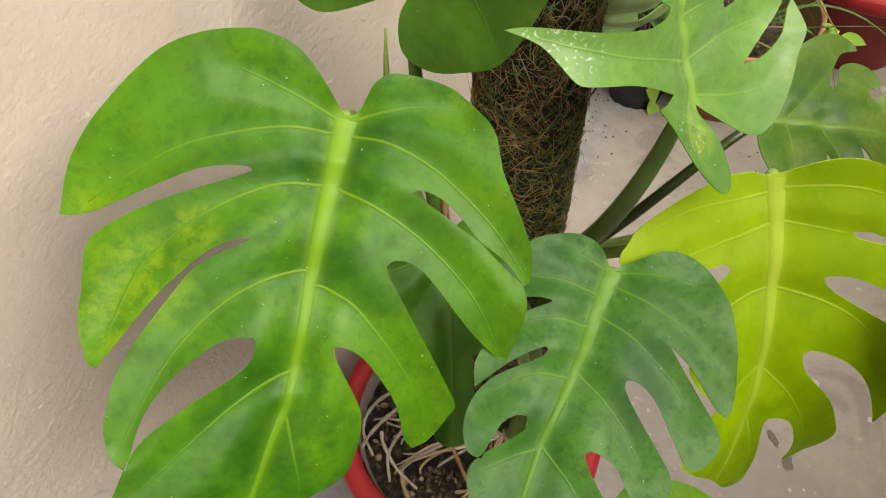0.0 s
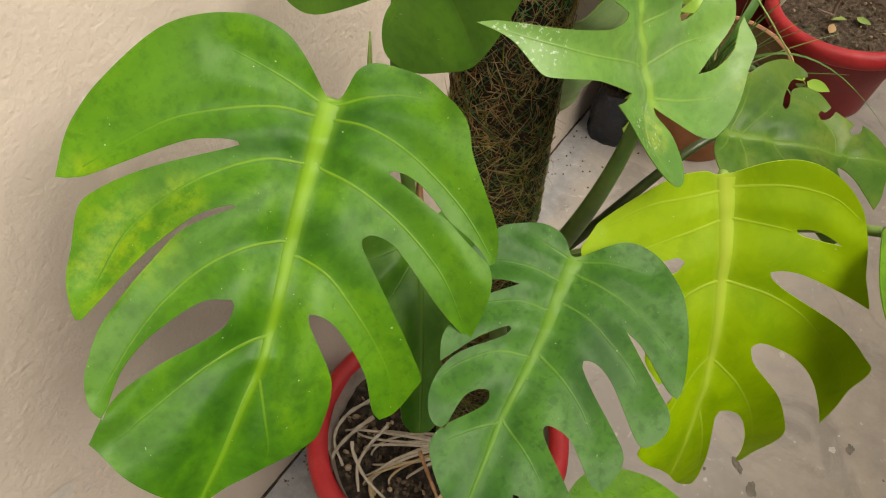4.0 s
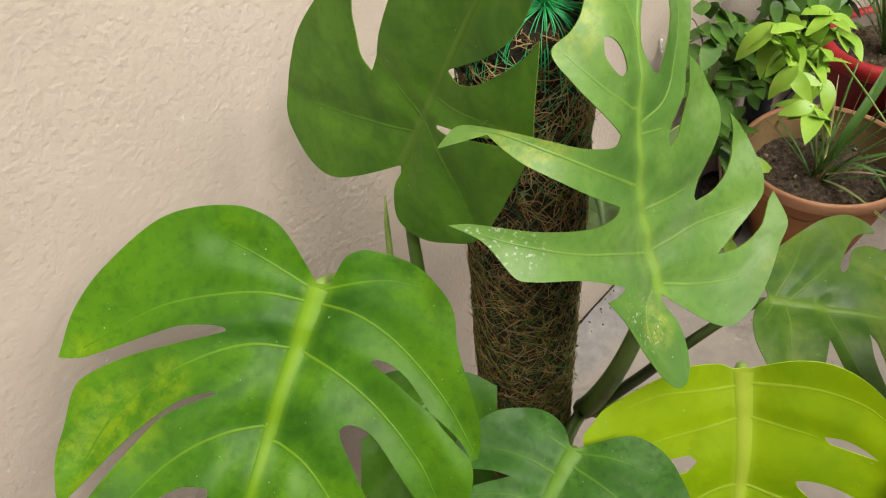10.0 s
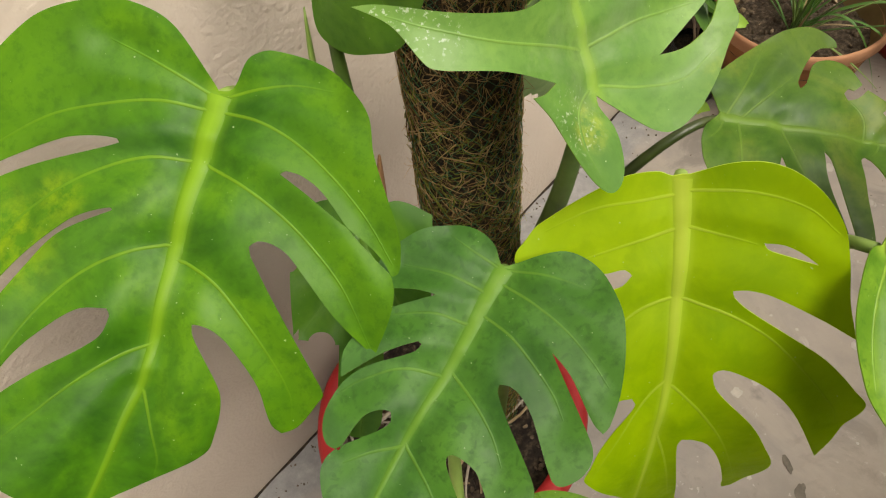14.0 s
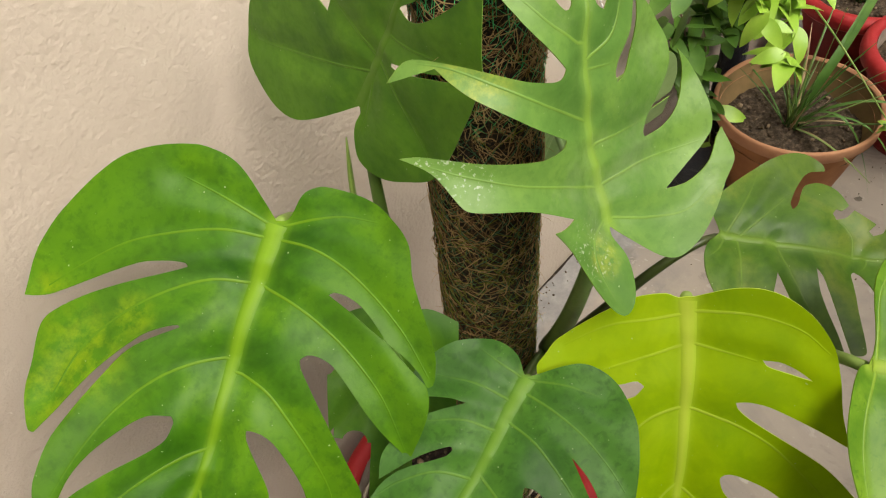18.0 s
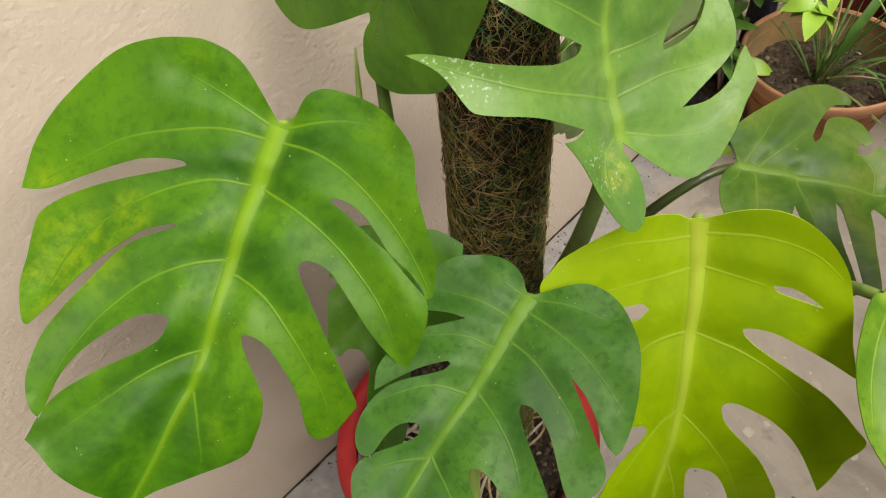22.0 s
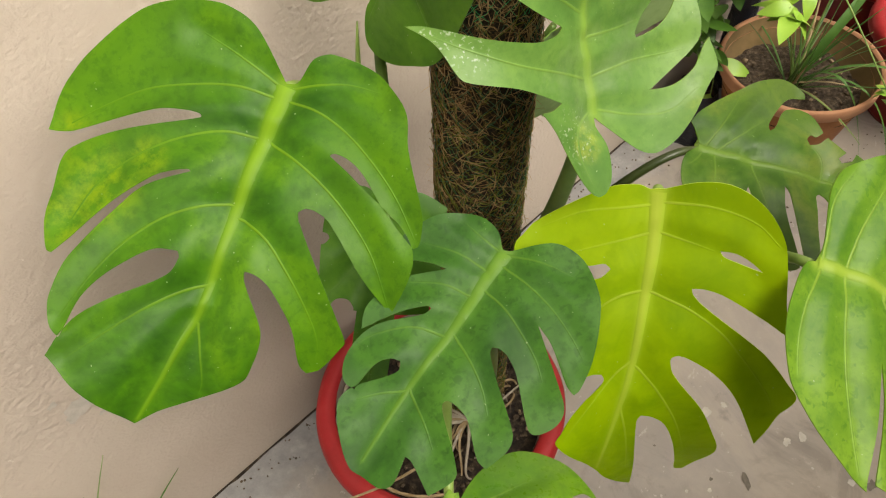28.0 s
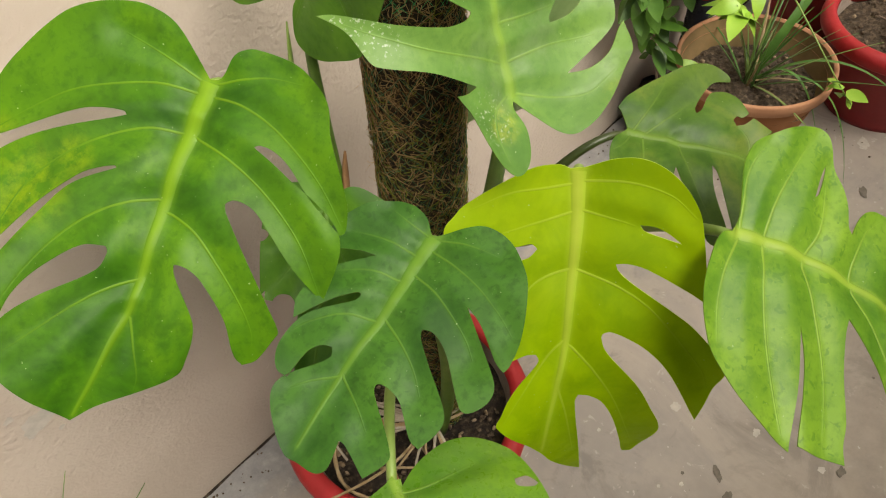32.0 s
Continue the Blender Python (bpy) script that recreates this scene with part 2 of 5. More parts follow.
GRASS = simple("strap_leaf", [(0.3, (0.045, 0.12, 0.02)), (0.7, (0.10, 0.22, 0.035))], 18, 0.4, 0.1)
GRASS_PALE = simple("strap_leaf_pale", [(0.3, (0.12, 0.21, 0.05)), (0.7, (0.24, 0.34, 0.09))], 18, 0.4, 0.1)
STRAW = simple("dry_strap", [(0.3, (0.30, 0.20, 0.09)), (0.7, (0.5, 0.38, 0.22))], 30, 0.7, 0.2)
BOUG = simple("shrub_leaf", [(0.3, (0.035, 0.10, 0.012)), (0.7, (0.10, 0.22, 0.024))], 14, 0.42, 0.1)
BOUG_NEW = simple("shrub_leaf_young", [(0.3, (0.22, 0.43, 0.03)), (0.7, (0.36, 0.56, 0.07))], 14, 0.42, 0.1)
YELLOW = simple("yellow_plastic", [(0.3, (0.60, 0.36, 0.008)), (0.7, (0.72, 0.48, 0.02))], 10, 0.45, 0.1)
BRICK = simple("old_brick", [(0.3, (0.26, 0.13, 0.07)), (0.7, (0.44, 0.27, 0.17))], 30, 0.9, 0.6, 0.003)
DEADLEAF = simple("dead_leaf", [(0.3, (0.30, 0.18, 0.07)), (0.7, (0.46, 0.31, 0.15))], 40, 0.8, 0.3)
STAIN = simple("dark_stain", [(0.3, (0.10, 0.085, 0.065)), (0.7, (0.19, 0.165, 0.13))], 60, 0.8, 0.3)
SPLASH = simple("white_splash", [(0.3, (0.38, 0.35, 0.30)), (0.7, (0.52, 0.48, 0.42))], 60, 0.8, 0.3)
LIMEWASH = simple("lime_drip", [(0.3, (0.70, 0.68, 0.64)), (0.7, (0.82, 0.80, 0.77))], 60, 0.8, 0.3)
CHALK_RED = simple("red_mark", [(0.3, (0.45, 0.17, 0.14)), (0.7, (0.50, 0.28, 0.23))], 60, 0.8, 0.3)


def wall_paint():
    m, nt, b = mat("cream_limewash")
    big = grain(nt, 2.2, 5, 0.6)
    col = ramp(nt, big, [(0.3, (0.455, 0.385, 0.315)), (0.55, (0.51, 0.44, 0.365)), (0.78, (0.565, 0.49, 0.415))])
    st = node(nt, "ShaderNodeMapRange", From_Min=0.56, From_Max=0.72, To_Min=0.0, To_Max=0.3)
    nt.links.new(grain(nt, 5.0, 8, 0.7), st.inputs["Value"])
    col = mixed(nt, col, (0.40, 0.33, 0.265), st.outputs["Result"])
    fl = node(nt, "ShaderNodeMapRange", From_Min=0.70, From_Max=0.73, To_Min=0.0, To_Max=0.6)
    nt.links.new(grain(nt, 26.0, 6, 0.65), fl.inputs["Value"])
    col = mixed(nt, col, (0.68, 0.63, 0.55), fl.outputs["Result"])
    pit = node(nt, "ShaderNodeMapRange", From_Min=0.66, From_Max=0.74, To_Min=0.0, To_Max=0.35)
    nt.links.new(grain(nt, 140.0, 5, 0.6), pit.inputs["Value"])
    col = mixed(nt, col, (0.40, 0.33, 0.27), pit.outputs["Result"])
    nt.links.new(col, b.inputs["Base Color"])
    b.inputs["Roughness"].default_value = 0.72
    # trowel ridges, rough in some places and smooth in others, over fine sand
    rough = node(nt, "ShaderNodeMapRange", From_Min=0.38, From_Max=0.58, To_Min=0.45, To_Max=1.0)
    nt.links.new(grain(nt, 1.7, 3, 0.5), rough.inputs["Value"])
    ridge = grain(nt, 120.0, 4, 0.5)
    mu = nt.nodes.new("ShaderNodeMath")
    mu.operation = "MULTIPLY"
    nt.links.new(ridge, mu.inputs[0])
    nt.links.new(rough.outputs["Result"], mu.inputs[1])
    ad = nt.nodes.new("ShaderNodeMath")
    ad.operation = "MULTIPLY_ADD"
    nt.links.new(grain(nt, 170.0, 8, 0.7), ad.inputs[0])
    ad.inputs[1].default_value = 0.42
    nt.links.new(mu.outputs[0], ad.inputs[2])
    relief(nt, b, ad.outputs[0], 0.66, 0.0045)
    return m


def floor_paint():
    m, nt, b = mat("worn_cement")
    col = ramp(nt, grain(nt, 1.6, 8, 0.62), [(0.3, (0.215, 0.197, 0.178)), (0.5, (0.285, 0.255, 0.224)), (0.7, (0.345, 0.307, 0.265))])

    def over(col, scale, detail, lo, hi, top, tint, distort=0.0):
        w = node(nt, "ShaderNodeMapRange", From_Min=lo, From_Max=hi, To_Min=0.0, To_Max=top)
        nt.links.new(grain(nt, scale, detail, 0.68, distort=distort), w.inputs["Value"])
        return mixed(nt, col, tint, w.outputs["Result"])

    col = over(col, 7.0, 9, 0.50, 0.66, 0.55, (0.37, 0.325, 0.275))
    col = over(col, 3.1, 9, 0.55, 0.68, 0.55, (0.20, 0.195, 0.19))
    col = over(col, 16.0, 9, 0.60, 0.74, 0.55, (0.15, 0.13, 0.11))
    col = over(col, 48.0, 3, 0.66, 0.69, 0.55, (0.55, 0.50, 0.44))
    col = over(col, 95.0, 4, 0.66, 0.72, 0.6, (0.15, 0.13, 0.11))
    col = over(col, 2.3, 10, 0.48, 0.60, 0.5, (0.42, 0.365, 0.30), 1.2)
    col = over(col, 5.5, 10, 0.56, 0.64, 0.6, (0.17, 0.155, 0.14), 0.8)
    col = over(col, 21.0, 6, 0.63, 0.67, 0.5, (0.50, 0.455, 0.40), 0.5)
    # bluish-grey cement fillet along the wall
    tc = nt.nodes.new("ShaderNodeTexCoord")
    sp = nt.nodes.new("ShaderNodeSeparateXYZ")
    nt.links.new(tc.outputs["Object"], sp.inputs[0])
    wob = nt.nodes.new("ShaderNodeMath")
    wob.operation = "MULTIPLY_ADD"
    nt.links.new(grain(nt, 9.0, 7, 0.65), wob.inputs[0])
    wob.inputs[1].default_value = 0.22
    nt.links.new(sp.outputs["Y"], wob.inputs[2])
    fil = node(nt, "ShaderNodeMapRange", From_Min=0.075, From_Max=0.125, To_Min=0.0, To_Max=0.75)
    nt.links.new(wob.outputs[0], fil.inputs["Value"])
    patchy = ramp(nt, grain(nt, 28.0, 8, 0.7), [(0.35, (0.19, 0.195, 0.205)), (0.55, (0.29, 0.29, 0.29)), (0.7, (0.40, 0.39, 0.38))])
    col = mixed(nt, col, patchy, fil.outputs["Result"])
    ochre = node(nt, "ShaderNodeMapRange", From_Min=-0.40, From_Max=-0.66, To_Min=0.0, To_Max=0.45)
    nt.links.new(wob.outputs[0], ochre.inputs["Value"])
    col = mixed(nt, col, ramp(nt, grain(nt, 12.0, 8, 0.7), [(0.35, (0.19, 0.145, 0.10)), (0.55, (0.31, 0.25, 0.18)), (0.7, (0.39, 0.32, 0.24))]), ochre.outputs["Result"])
    nt.links.new(col, b.inputs["Base Color"])
    r = node(nt, "ShaderNodeMapRange", From_Min=0.35, From_Max=0.65, To_Min=0.30, To_Max=0.62)
    nt.links.new(grain(nt, 4.0, 6, 0.6), r.inputs["Value"])
    nt.links.new(r.outputs["Result"], b.inputs["Roughness"])
    relief(nt, b, grain(nt, 40.0, 9, 0.7), 0.25, 0.002)
    return m


WALL, FLOOR = wall_paint(), floor_paint()


# ---------------------------------------------------------------- mesh helpers
def thing(name, label, category, where=(0, 0, 0), group="", kind=""):
    ob = new(name)
    ob.location = where
    ob.empty_display_size = 0.05
    return tagged(ob, label, category, group, kind)


def part(name, bm, material, parent=None, label=""):
    me = bpy.data.meshes.new(name)
    bm.to_mesh(me)
    bm.free()
    for m in material if isinstance(material, (list, tuple)) else [material]:
        me.materials.append(m)
    me.polygons.foreach_set("use_smooth", [True] * len(me.polygons))
    ob = new(name, me)
    if parent:
        ob.parent = parent
    if label:
        ob["label"] = label
    return ob


def smooth_line(knots, steps, sharp=65.0):
    """A curve through the knots that keeps their sharp corners."""
    P = [Vector(k) for k in knots]
    n, out = len(P), []
    tan = []
    for i in range(n):
        a, b = P[max(i - 1, 0)], P[min(i + 1, n - 1)]
        t = b - a
        if 0 < i < n - 1:
            d0, d1 = P[i] - P[i - 1], P[i + 1] - P[i]
            if d0.length > 1e-9 and d1.length > 1e-9 and math.degrees(d0.angle(d1)) > sharp:
                t = None
        tan.append(t)
    for i in range(n - 1):
        p, q = P[i], P[i + 1]
        d = q - p
        L = d.length
        t0 = d * 0.6 if tan[i] is None else (tan[i].normalized() * L if tan[i].length > 1e-9 else d)
        t1 = d * 0.6 if tan[i + 1] is None else (tan[i + 1].normalized() * L if tan[i + 1].length > 1e-9 else d)
        k = max(2, min(12, int(L / steps) + 1))
        for j in range(k):
            s = j / k
            h00, h10, h01, h11 = 2 * s**3 - 3 * s**2 + 1, s**3 - 2 * s**2 + s, -2 * s**3 + 3 * s**2, s**3 - s**2
            out.append(p * h00 + t0 * h10 + q * h01 + t1 * h11)
    out.append(P[-1])
    return out


def tube(path, radii, sides=8, cap=True, squash=1.0, bm=None):
    """A round bar along a path, with a radius for each point."""
    bm = bm or bmesh.new()
    P = [Vector(p) for p in path]
    rings, last = [], None
    for i, p in enumerate(P):
        d = (P[min(i + 1, len(P) - 1)] - P[max(i - 1, 0)]).normalized()
        if last is None:
            side = d.orthogonal().normalized()
        else:
            side = (last - d * last.dot(d)).normalized()
        last, up = side, d.cross(side)
        r = radii[i] if isinstance(radii, (list, tuple)) else radii
        rings.append([bm.verts.new(p + (side * math.cos(a) + up * math.sin(a) * squash) * r)
                      for a in (2 * math.pi * k / sides for k in range(sides))])
    for a, b in zip(rings, rings[1:]):
        for k in range(sides):
            bm.faces.new((a[k], a[(k + 1) % sides], b[(k + 1) % sides], b[k]))
    if cap:
        bm.faces.new(rings[0][::-1])
        bm.faces.new(rings[-1])
    return bm


def bez(p, steps=14):
    """Points on a Bezier curve of any degree."""
    out = []
    for i in range(steps + 1):
        q, s = [Vector(v) for v in p], i / steps
        while len(q) > 1:
            q = [a.lerp(b, s) for a, b in zip(q, q[1:])]
        out.append(q[0])
    return out


def lathe(profile, seg=56, wobble=0.0, seed=0):
    """A turned body from (radius, height) pairs, slightly uneven."""
    bm = bmesh.new()
    rings = []
    for r, z in profile:
        ring = []
        for k in range(seg):
            a = 2 * math.pi * k / seg
            w = wobble * noise.noise(Vector((math.cos(a) * 3 + seed, math.sin(a) * 3, z * 30)))
            ring.append(bm.verts.new(((r + w) * math.cos(a), (r + w) * math.sin(a), z + w * 0.6)))
        rings.append(ring)
    for a, b in zip(rings, rings[1:]):
        for k in range(seg):
            bm.faces.new((a[k], a[(k + 1) % seg], b[(k + 1) % seg], b[k]))
    return bm


def disc_patch(r, seg, rings, rough, seed, z=0.0, slope=0.0):
    """A lumpy round surface such as soil in a pot."""
    bm = bmesh.new()
    prev, mid = None, bm.verts.new((0, 0, z + slope))
    for i in range(1, rings + 1):
        rr = r * i / rings
        ring = []
        for k in range(seg):
            a = 2 * math.pi * k / seg
            x, y = rr * math.cos(a), rr * math.sin(a)
            h = rough * (noise.noise(Vector((x * 28 + seed, y * 28, 0))) + 0.6 * noise.noise(Vector((x * 75, y * 75 + seed, 3)))
                         + 0.35 * noise.noise(Vector((x * 180, y * 180 + seed, 7))))
            ring.append(bm.verts.new((x, y, z + h + slope * (1 - i / rings))))
        for k in range(seg):
            if prev is None:
                bm.faces.new((mid, ring[k], ring[(k + 1) % seg]))
            else:
                bm.faces.new((prev[k], ring[k], ring[(k + 1) % seg], prev[(k + 1) % seg]))
        prev = ring
    return bm


def lump(bm, at, size, seed, rng, subdiv=1):
    """An uneven pebble or clod added to bm."""
    made = bmesh.ops.create_icosphere(bm, subdivisions=subdiv, radius=1.0)["verts"]
    sc = Vector((size * rng.uniform(0.7, 1.4), size * rng.uniform(0.6, 1.2), size * rng.uniform(0.4, 0.9)))
    turn = Euler((rng.uniform(0, 3), rng.uniform(0, 3), rng.uniform(0, 3))).to_matrix()
    for v in made:
        k = 1 + 0.35 * noise.noise(v.co * 1.7 + Vector((seed, seed * 0.7, 0)))
        v.co = Vector(at) + turn @ Vector((v.co.x * sc.x * k, v.co.y * sc.y * k, v.co.z * sc.z * k))


def blot(cx, cy, z, r, rng, aspect=1.0, turn=0.0, ragged=0.45, n=22):
    """A flat ragged spot."""
    bm = bmesh.new()
    seed = rng.uniform(0, 50)
    vs = []
    for k in range(n):
        a = 2 * math.pi * k / n
        q = r * (1 + ragged * noise.noise(Vector((math.cos(a) * 1.6 + seed, math.sin(a) * 1.6, seed))) + ragged * 0.5 * noise.noise(Vector((math.cos(a) * 5, math.sin(a) * 5 + seed, 2))))
        x, y = q * math.cos(a), q * math.sin(a) * aspect
        vs.append(bm.verts.new((cx + x * math.cos(turn) - y * math.sin(turn), cy + x * math.sin(turn) + y * math.cos(turn), z)))
    bm.faces.new(vs)
    return bm


# ---------------------------------------------------------------- setting
WALL_Y = 0.095
MAIN, FAR_RED, BACK_RED, CLAY_AT, BAG_AT = (0.262, -0.160), (1.760, -0.381), (1.937, -0.116), (1.408, -0.166), (1.299, 0.004)
BAG_TALL = (1.521, 0.039)


def build_setting():
    # ground far and wide, below the paving
    bm = bmesh.new()
    bmesh.ops.create_grid(bm, x_segments=8, y_segments=8, size=400)
    for v in bm.verts:
        v.co.z = -0.05
    tagged(part("ground", bm, SOIL_DRY), "bare brown earth beside and beyond the paving", "ground", kind="structure")
    # paving: a slab with an uneven rim along the wall and a broken rim along the bed
    bm = bmesh.new()
    xs = [-3 + 0.02 * i for i in range(351)] + [4.5, 6, 9]
    top_w, top_e, low_w, low_e = [], [], [], []
    for x in xs:
        yw = WALL_Y - 0.0065 + 0.003 * noise.noise(Vector((x * 18, 0, 0))) + 0.002 * noise.noise(Vector((x * 60, 3, 0)))
        ye = -0.880 + 0.014 * noise.noise(Vector((x * 9, 7, 0))) + 0.007 * noise.noise(Vector((x * 40, 9, 0)))
        top_w.append(bm.verts.new((x, yw, 0)))
        top_e.append(bm.verts.new((x, ye, 0)))
        low_w.append(bm.verts.new((x, yw, -0.06)))
        low_e.append(bm.verts.new((x, ye + 0.01, -0.06)))
    for i in range(len(xs) - 1):
        bm.faces.new((top_w[i], top_e[i], top_e[i + 1], top_w[i + 1]))
        bm.faces.new((top_w[i + 1], low_w[i + 1], low_w[i], top_w[i]))
        bm.faces.new((top_e[i], low_e[i], low_e[i + 1], top_e[i + 1]))
    bmesh.ops.recalc_face_normals(bm, faces=bm.faces)
    pave = part("paving", bm, FLOOR)
    pave.data.polygons.foreach_set("use_smooth", [False] * len(pave.data.polygons))
    tagged(pave, "worn grey cement paving with stains, splashes and a broken edge", "paving", kind="structure")
    # dark strip laid in the open gap between paving and wall, as its shade
    bm = bmesh.new()
    near = [bm.verts.new((x, WALL_Y - 0.014, -0.006)) for x in xs]
    away = [bm.verts.new((x, WALL_Y + 0.004, -0.002 + 0.0015 * noise.noise(Vector((x * 30, 4, 0))))) for x in xs]
    for i in range(len(xs) - 1):
        bm.faces.new((near[i], near[i + 1], away[i + 1], away[i]))
    tagged(part("wall_joint", bm, SOIL), "dark strip standing for the shade in the open joint between wall and paving", "joint", kind="structure")
    # wall
    bm = bmesh.new()
    nx, nz = 260, 90
    grid = []
    for i in range(nx + 1):
        x = -3.0 + 9.0 * i / nx
        col = []
        for j in range(nz + 1):
            z = -0.06 + 3.0 * j / nz
            d = 0.004 * noise.noise(Vector((x * 4, z * 4, 1))) + 0.0022 * noise.noise(Vector((x * 13, z * 13, 5)))
            if z < 0.1:
                d *= max(0.0, z) / 0.1
            col.append(bm.verts.new((x, WALL_Y + d, z)))
        grid.append(col)
    for i in range(nx):
        for j in range(nz):
            bm.faces.new((grid[i][j], grid[i + 1][j], grid[i + 1][j + 1], grid[i][j + 1]))
    back = [bm.verts.new((x, WALL_Y + 0.22, z)) for x, z in ((-3, -0.06), (6, -0.06), (6, 2.94), (-3, 2.94))]
    bm.faces.new(back[::-1])
    bm.faces.new([grid[i][nz] for i in range(nx + 1)] + [back[2], back[3]])
    bm.faces.new([grid[0][j] for j in range(nz, -1, -1)] + [back[0], back[3]][::1])
    bm.faces.new([grid[nx][j] for j in range(nz + 1)] + [back[2], back[1]])
    tagged(part("wall_back", bm, WALL), "cream limewashed plaster wall with rough, patched surface", "wall", kind="structure")
    # unseen wall added behind the camera, blocks low light from paving and lower wall
    bm = bmesh.new()
    bmesh.ops.create_cube(bm, size=1)
    for v in bm.verts:
        v.co = Vector((1.5 + v.co.x * 9, -2.4 + v.co.y * 0.2, 1.2 + v.co.z * 2.5))
    tagged(part("light_blocker", bm, BLOCKER_DARK), "unseen dark wall added behind the camera to block low light", "wall", kind="structure")


build_setting()

# Leaf shapes: base, direction of the midrib, normal of the blade, bend of the blade, length (m); both margins from base to tip in mm along and across the midrib.
LEAF_BROAD = dict(
    base=(0.157, -0.135, 0.944), along=(-0.83, -0.211, -0.516), normal=(-0.353, -0.518, 0.779), bend=(0.028, -0.031, -0.016, 0.211, 0.264, 0.145, -0.202, -0.778, -0.757, 0.308), length=0.300,
    left=[
        (4, 4), (-18, -22), (-26, -35), (-29, -48), (-28, -66), (-15, -96), (4, -118), (48, -143), (74, -151), (92, -152), (115, -149), (113, -141),
        (107, -129), (66, -77), (58, -59), (55, -45), (57, -43), (120, -124), (161, -121), (178, -117), (190, -110), (198, -103), (198, -99),
        (148, -78), (115, -57), (105, -46), (98, -34), (99, -32), (121, -57), (138, -67), (194, -86), (225, -86), (239, -82), (249, -75), (253, -66),
        (224, -66), (206, -61), (188, -51), (165, -32), (159, -15), (163, -12), (179, -15), (213, -46), (239, -64), (269, -69), (287, -37), (301, 6),
    ],
    right=[
        (4, 5), (0, 12), (-20, 17), (-27, 23), (-31, 31), (-33, 58), (-29, 76), (-12, 101), (13, 114), (57, 146), (72, 152), (80, 153), (83, 150),
        (66, 118), (46, 90), (40, 75), (40, 63), (43, 60), (54, 90), (84, 150), (140, 157), (123, 125), (92, 82), (88, 70), (89, 60), (94, 56),
        (100, 59), (164, 121), (177, 132), (182, 131), (208, 122), (215, 113), (210, 105), (183, 88), (160, 62), (154, 50), (153, 41), (154, 37),
        (160, 39), (191, 65), (205, 70), (224, 71), (239, 69), (261, 48), (284, 20), (301, 6),
    ],
    rib=[(4, 5), (50, 7), (96, 9), (137, 13), (175, 16), (200, 17), (227, 14), (263, 11), (301, 6)],
    veins=[
        [(9, 4), (4, -19), (-1, -45), (-4, -67)],
        [(18, 3), (23, -29), (35, -58), (54, -90), (80, -116), (103, -135)],
        [(53, 4), (60, -24), (79, -52), (105, -76), (137, -94), (177, -100)],
        [(109, 7), (121, -15), (141, -37), (170, -55), (202, -66), (240, -73)],
        [(174, 17), (187, 0), (210, -20), (237, -38), (267, -57)],
        [(7, 9), (-5, 29), (-15, 51), (-19, 76)],
        [(17, 7), (15, 36), (21, 64), (35, 94), (53, 122), (76, 148)],
        [(53, 12), (58, 38), (68, 67), (82, 94), (102, 122), (135, 152)],
        [(117, 16), (124, 40), (138, 61), (162, 90), (186, 111), (207, 117)],
        [(204, 18), (228, 29), (252, 40), (264, 41)],
    ],
)
LEAF_DARK = dict(
    base=(0.207, -0.336, 0.848), along=(-0.935, -0.151, -0.32), normal=(-0.267, -0.294, 0.918), bend=(-0.001, 0.027, 0.008, -0.04, -0.041, 0.016), length=0.216,
    left=[
        (0, 0), (0, -4), (-9, -13), (-13, -25), (-12, -38), (-6, -51), (3, -63), (16, -72), (32, -79), (47, -80), (58, -78), (44, -48), (41, -34),
        (68, -62), (86, -69), (104, -72), (120, -66), (93, -48), (75, -30), (76, -27), (82, -29), (106, -54), (122, -63), (140, -65), (154, -61),
        (163, -53), (163, -44), (137, -40), (127, -32), (125, -25), (131, -22), (140, -27), (166, -48), (181, -48), (205, -28), (216, -13),
        (216, -1),
    ],
    right=[
        (0, 0), (-24, 28), (-28, 42), (-25, 60), (-14, 76), (1, 89), (41, 105), (68, 108), (74, 106), (71, 98), (49, 71), (41, 54), (80, 99),
        (89, 106), (99, 107), (109, 103), (117, 95), (115, 88), (85, 60), (76, 47), (74, 38), (76, 32), (81, 33), (95, 47), (123, 79), (132, 84),
        (143, 83), (159, 77), (157, 68), (135, 45), (131, 34), (131, 24), (135, 22), (141, 26), (174, 60), (184, 59), (200, 50), (185, 24),
        (185, 19), (203, 22), (211, 21), (216, 14), (216, -1),
    ],
    rib=[(0, 0), (27, -2), (56, -2), (86, -3), (115, -6), (144, -8), (176, -8), (209, -8)],
    veins=[
        [(3, -4), (1, -26), (-2, -44)],
        [(23, -6), (24, -34), (32, -64)],
        [(49, -5), (53, -30), (70, -60)],
        [(88, -4), (96, -31), (116, -53), (130, -62)],
        [(142, -8), (155, -25), (169, -38)],
        [(4, -3), (-6, 29), (-10, 58)],
        [(12, -4), (16, 28), (23, 56), (35, 82), (45, 98)],
        [(38, -1), (43, 23), (52, 43), (66, 67), (78, 80)],
        [(82, -3), (95, 23), (109, 43), (124, 57)],
        [(140, -7), (156, 18), (169, 34)],
    ],
)
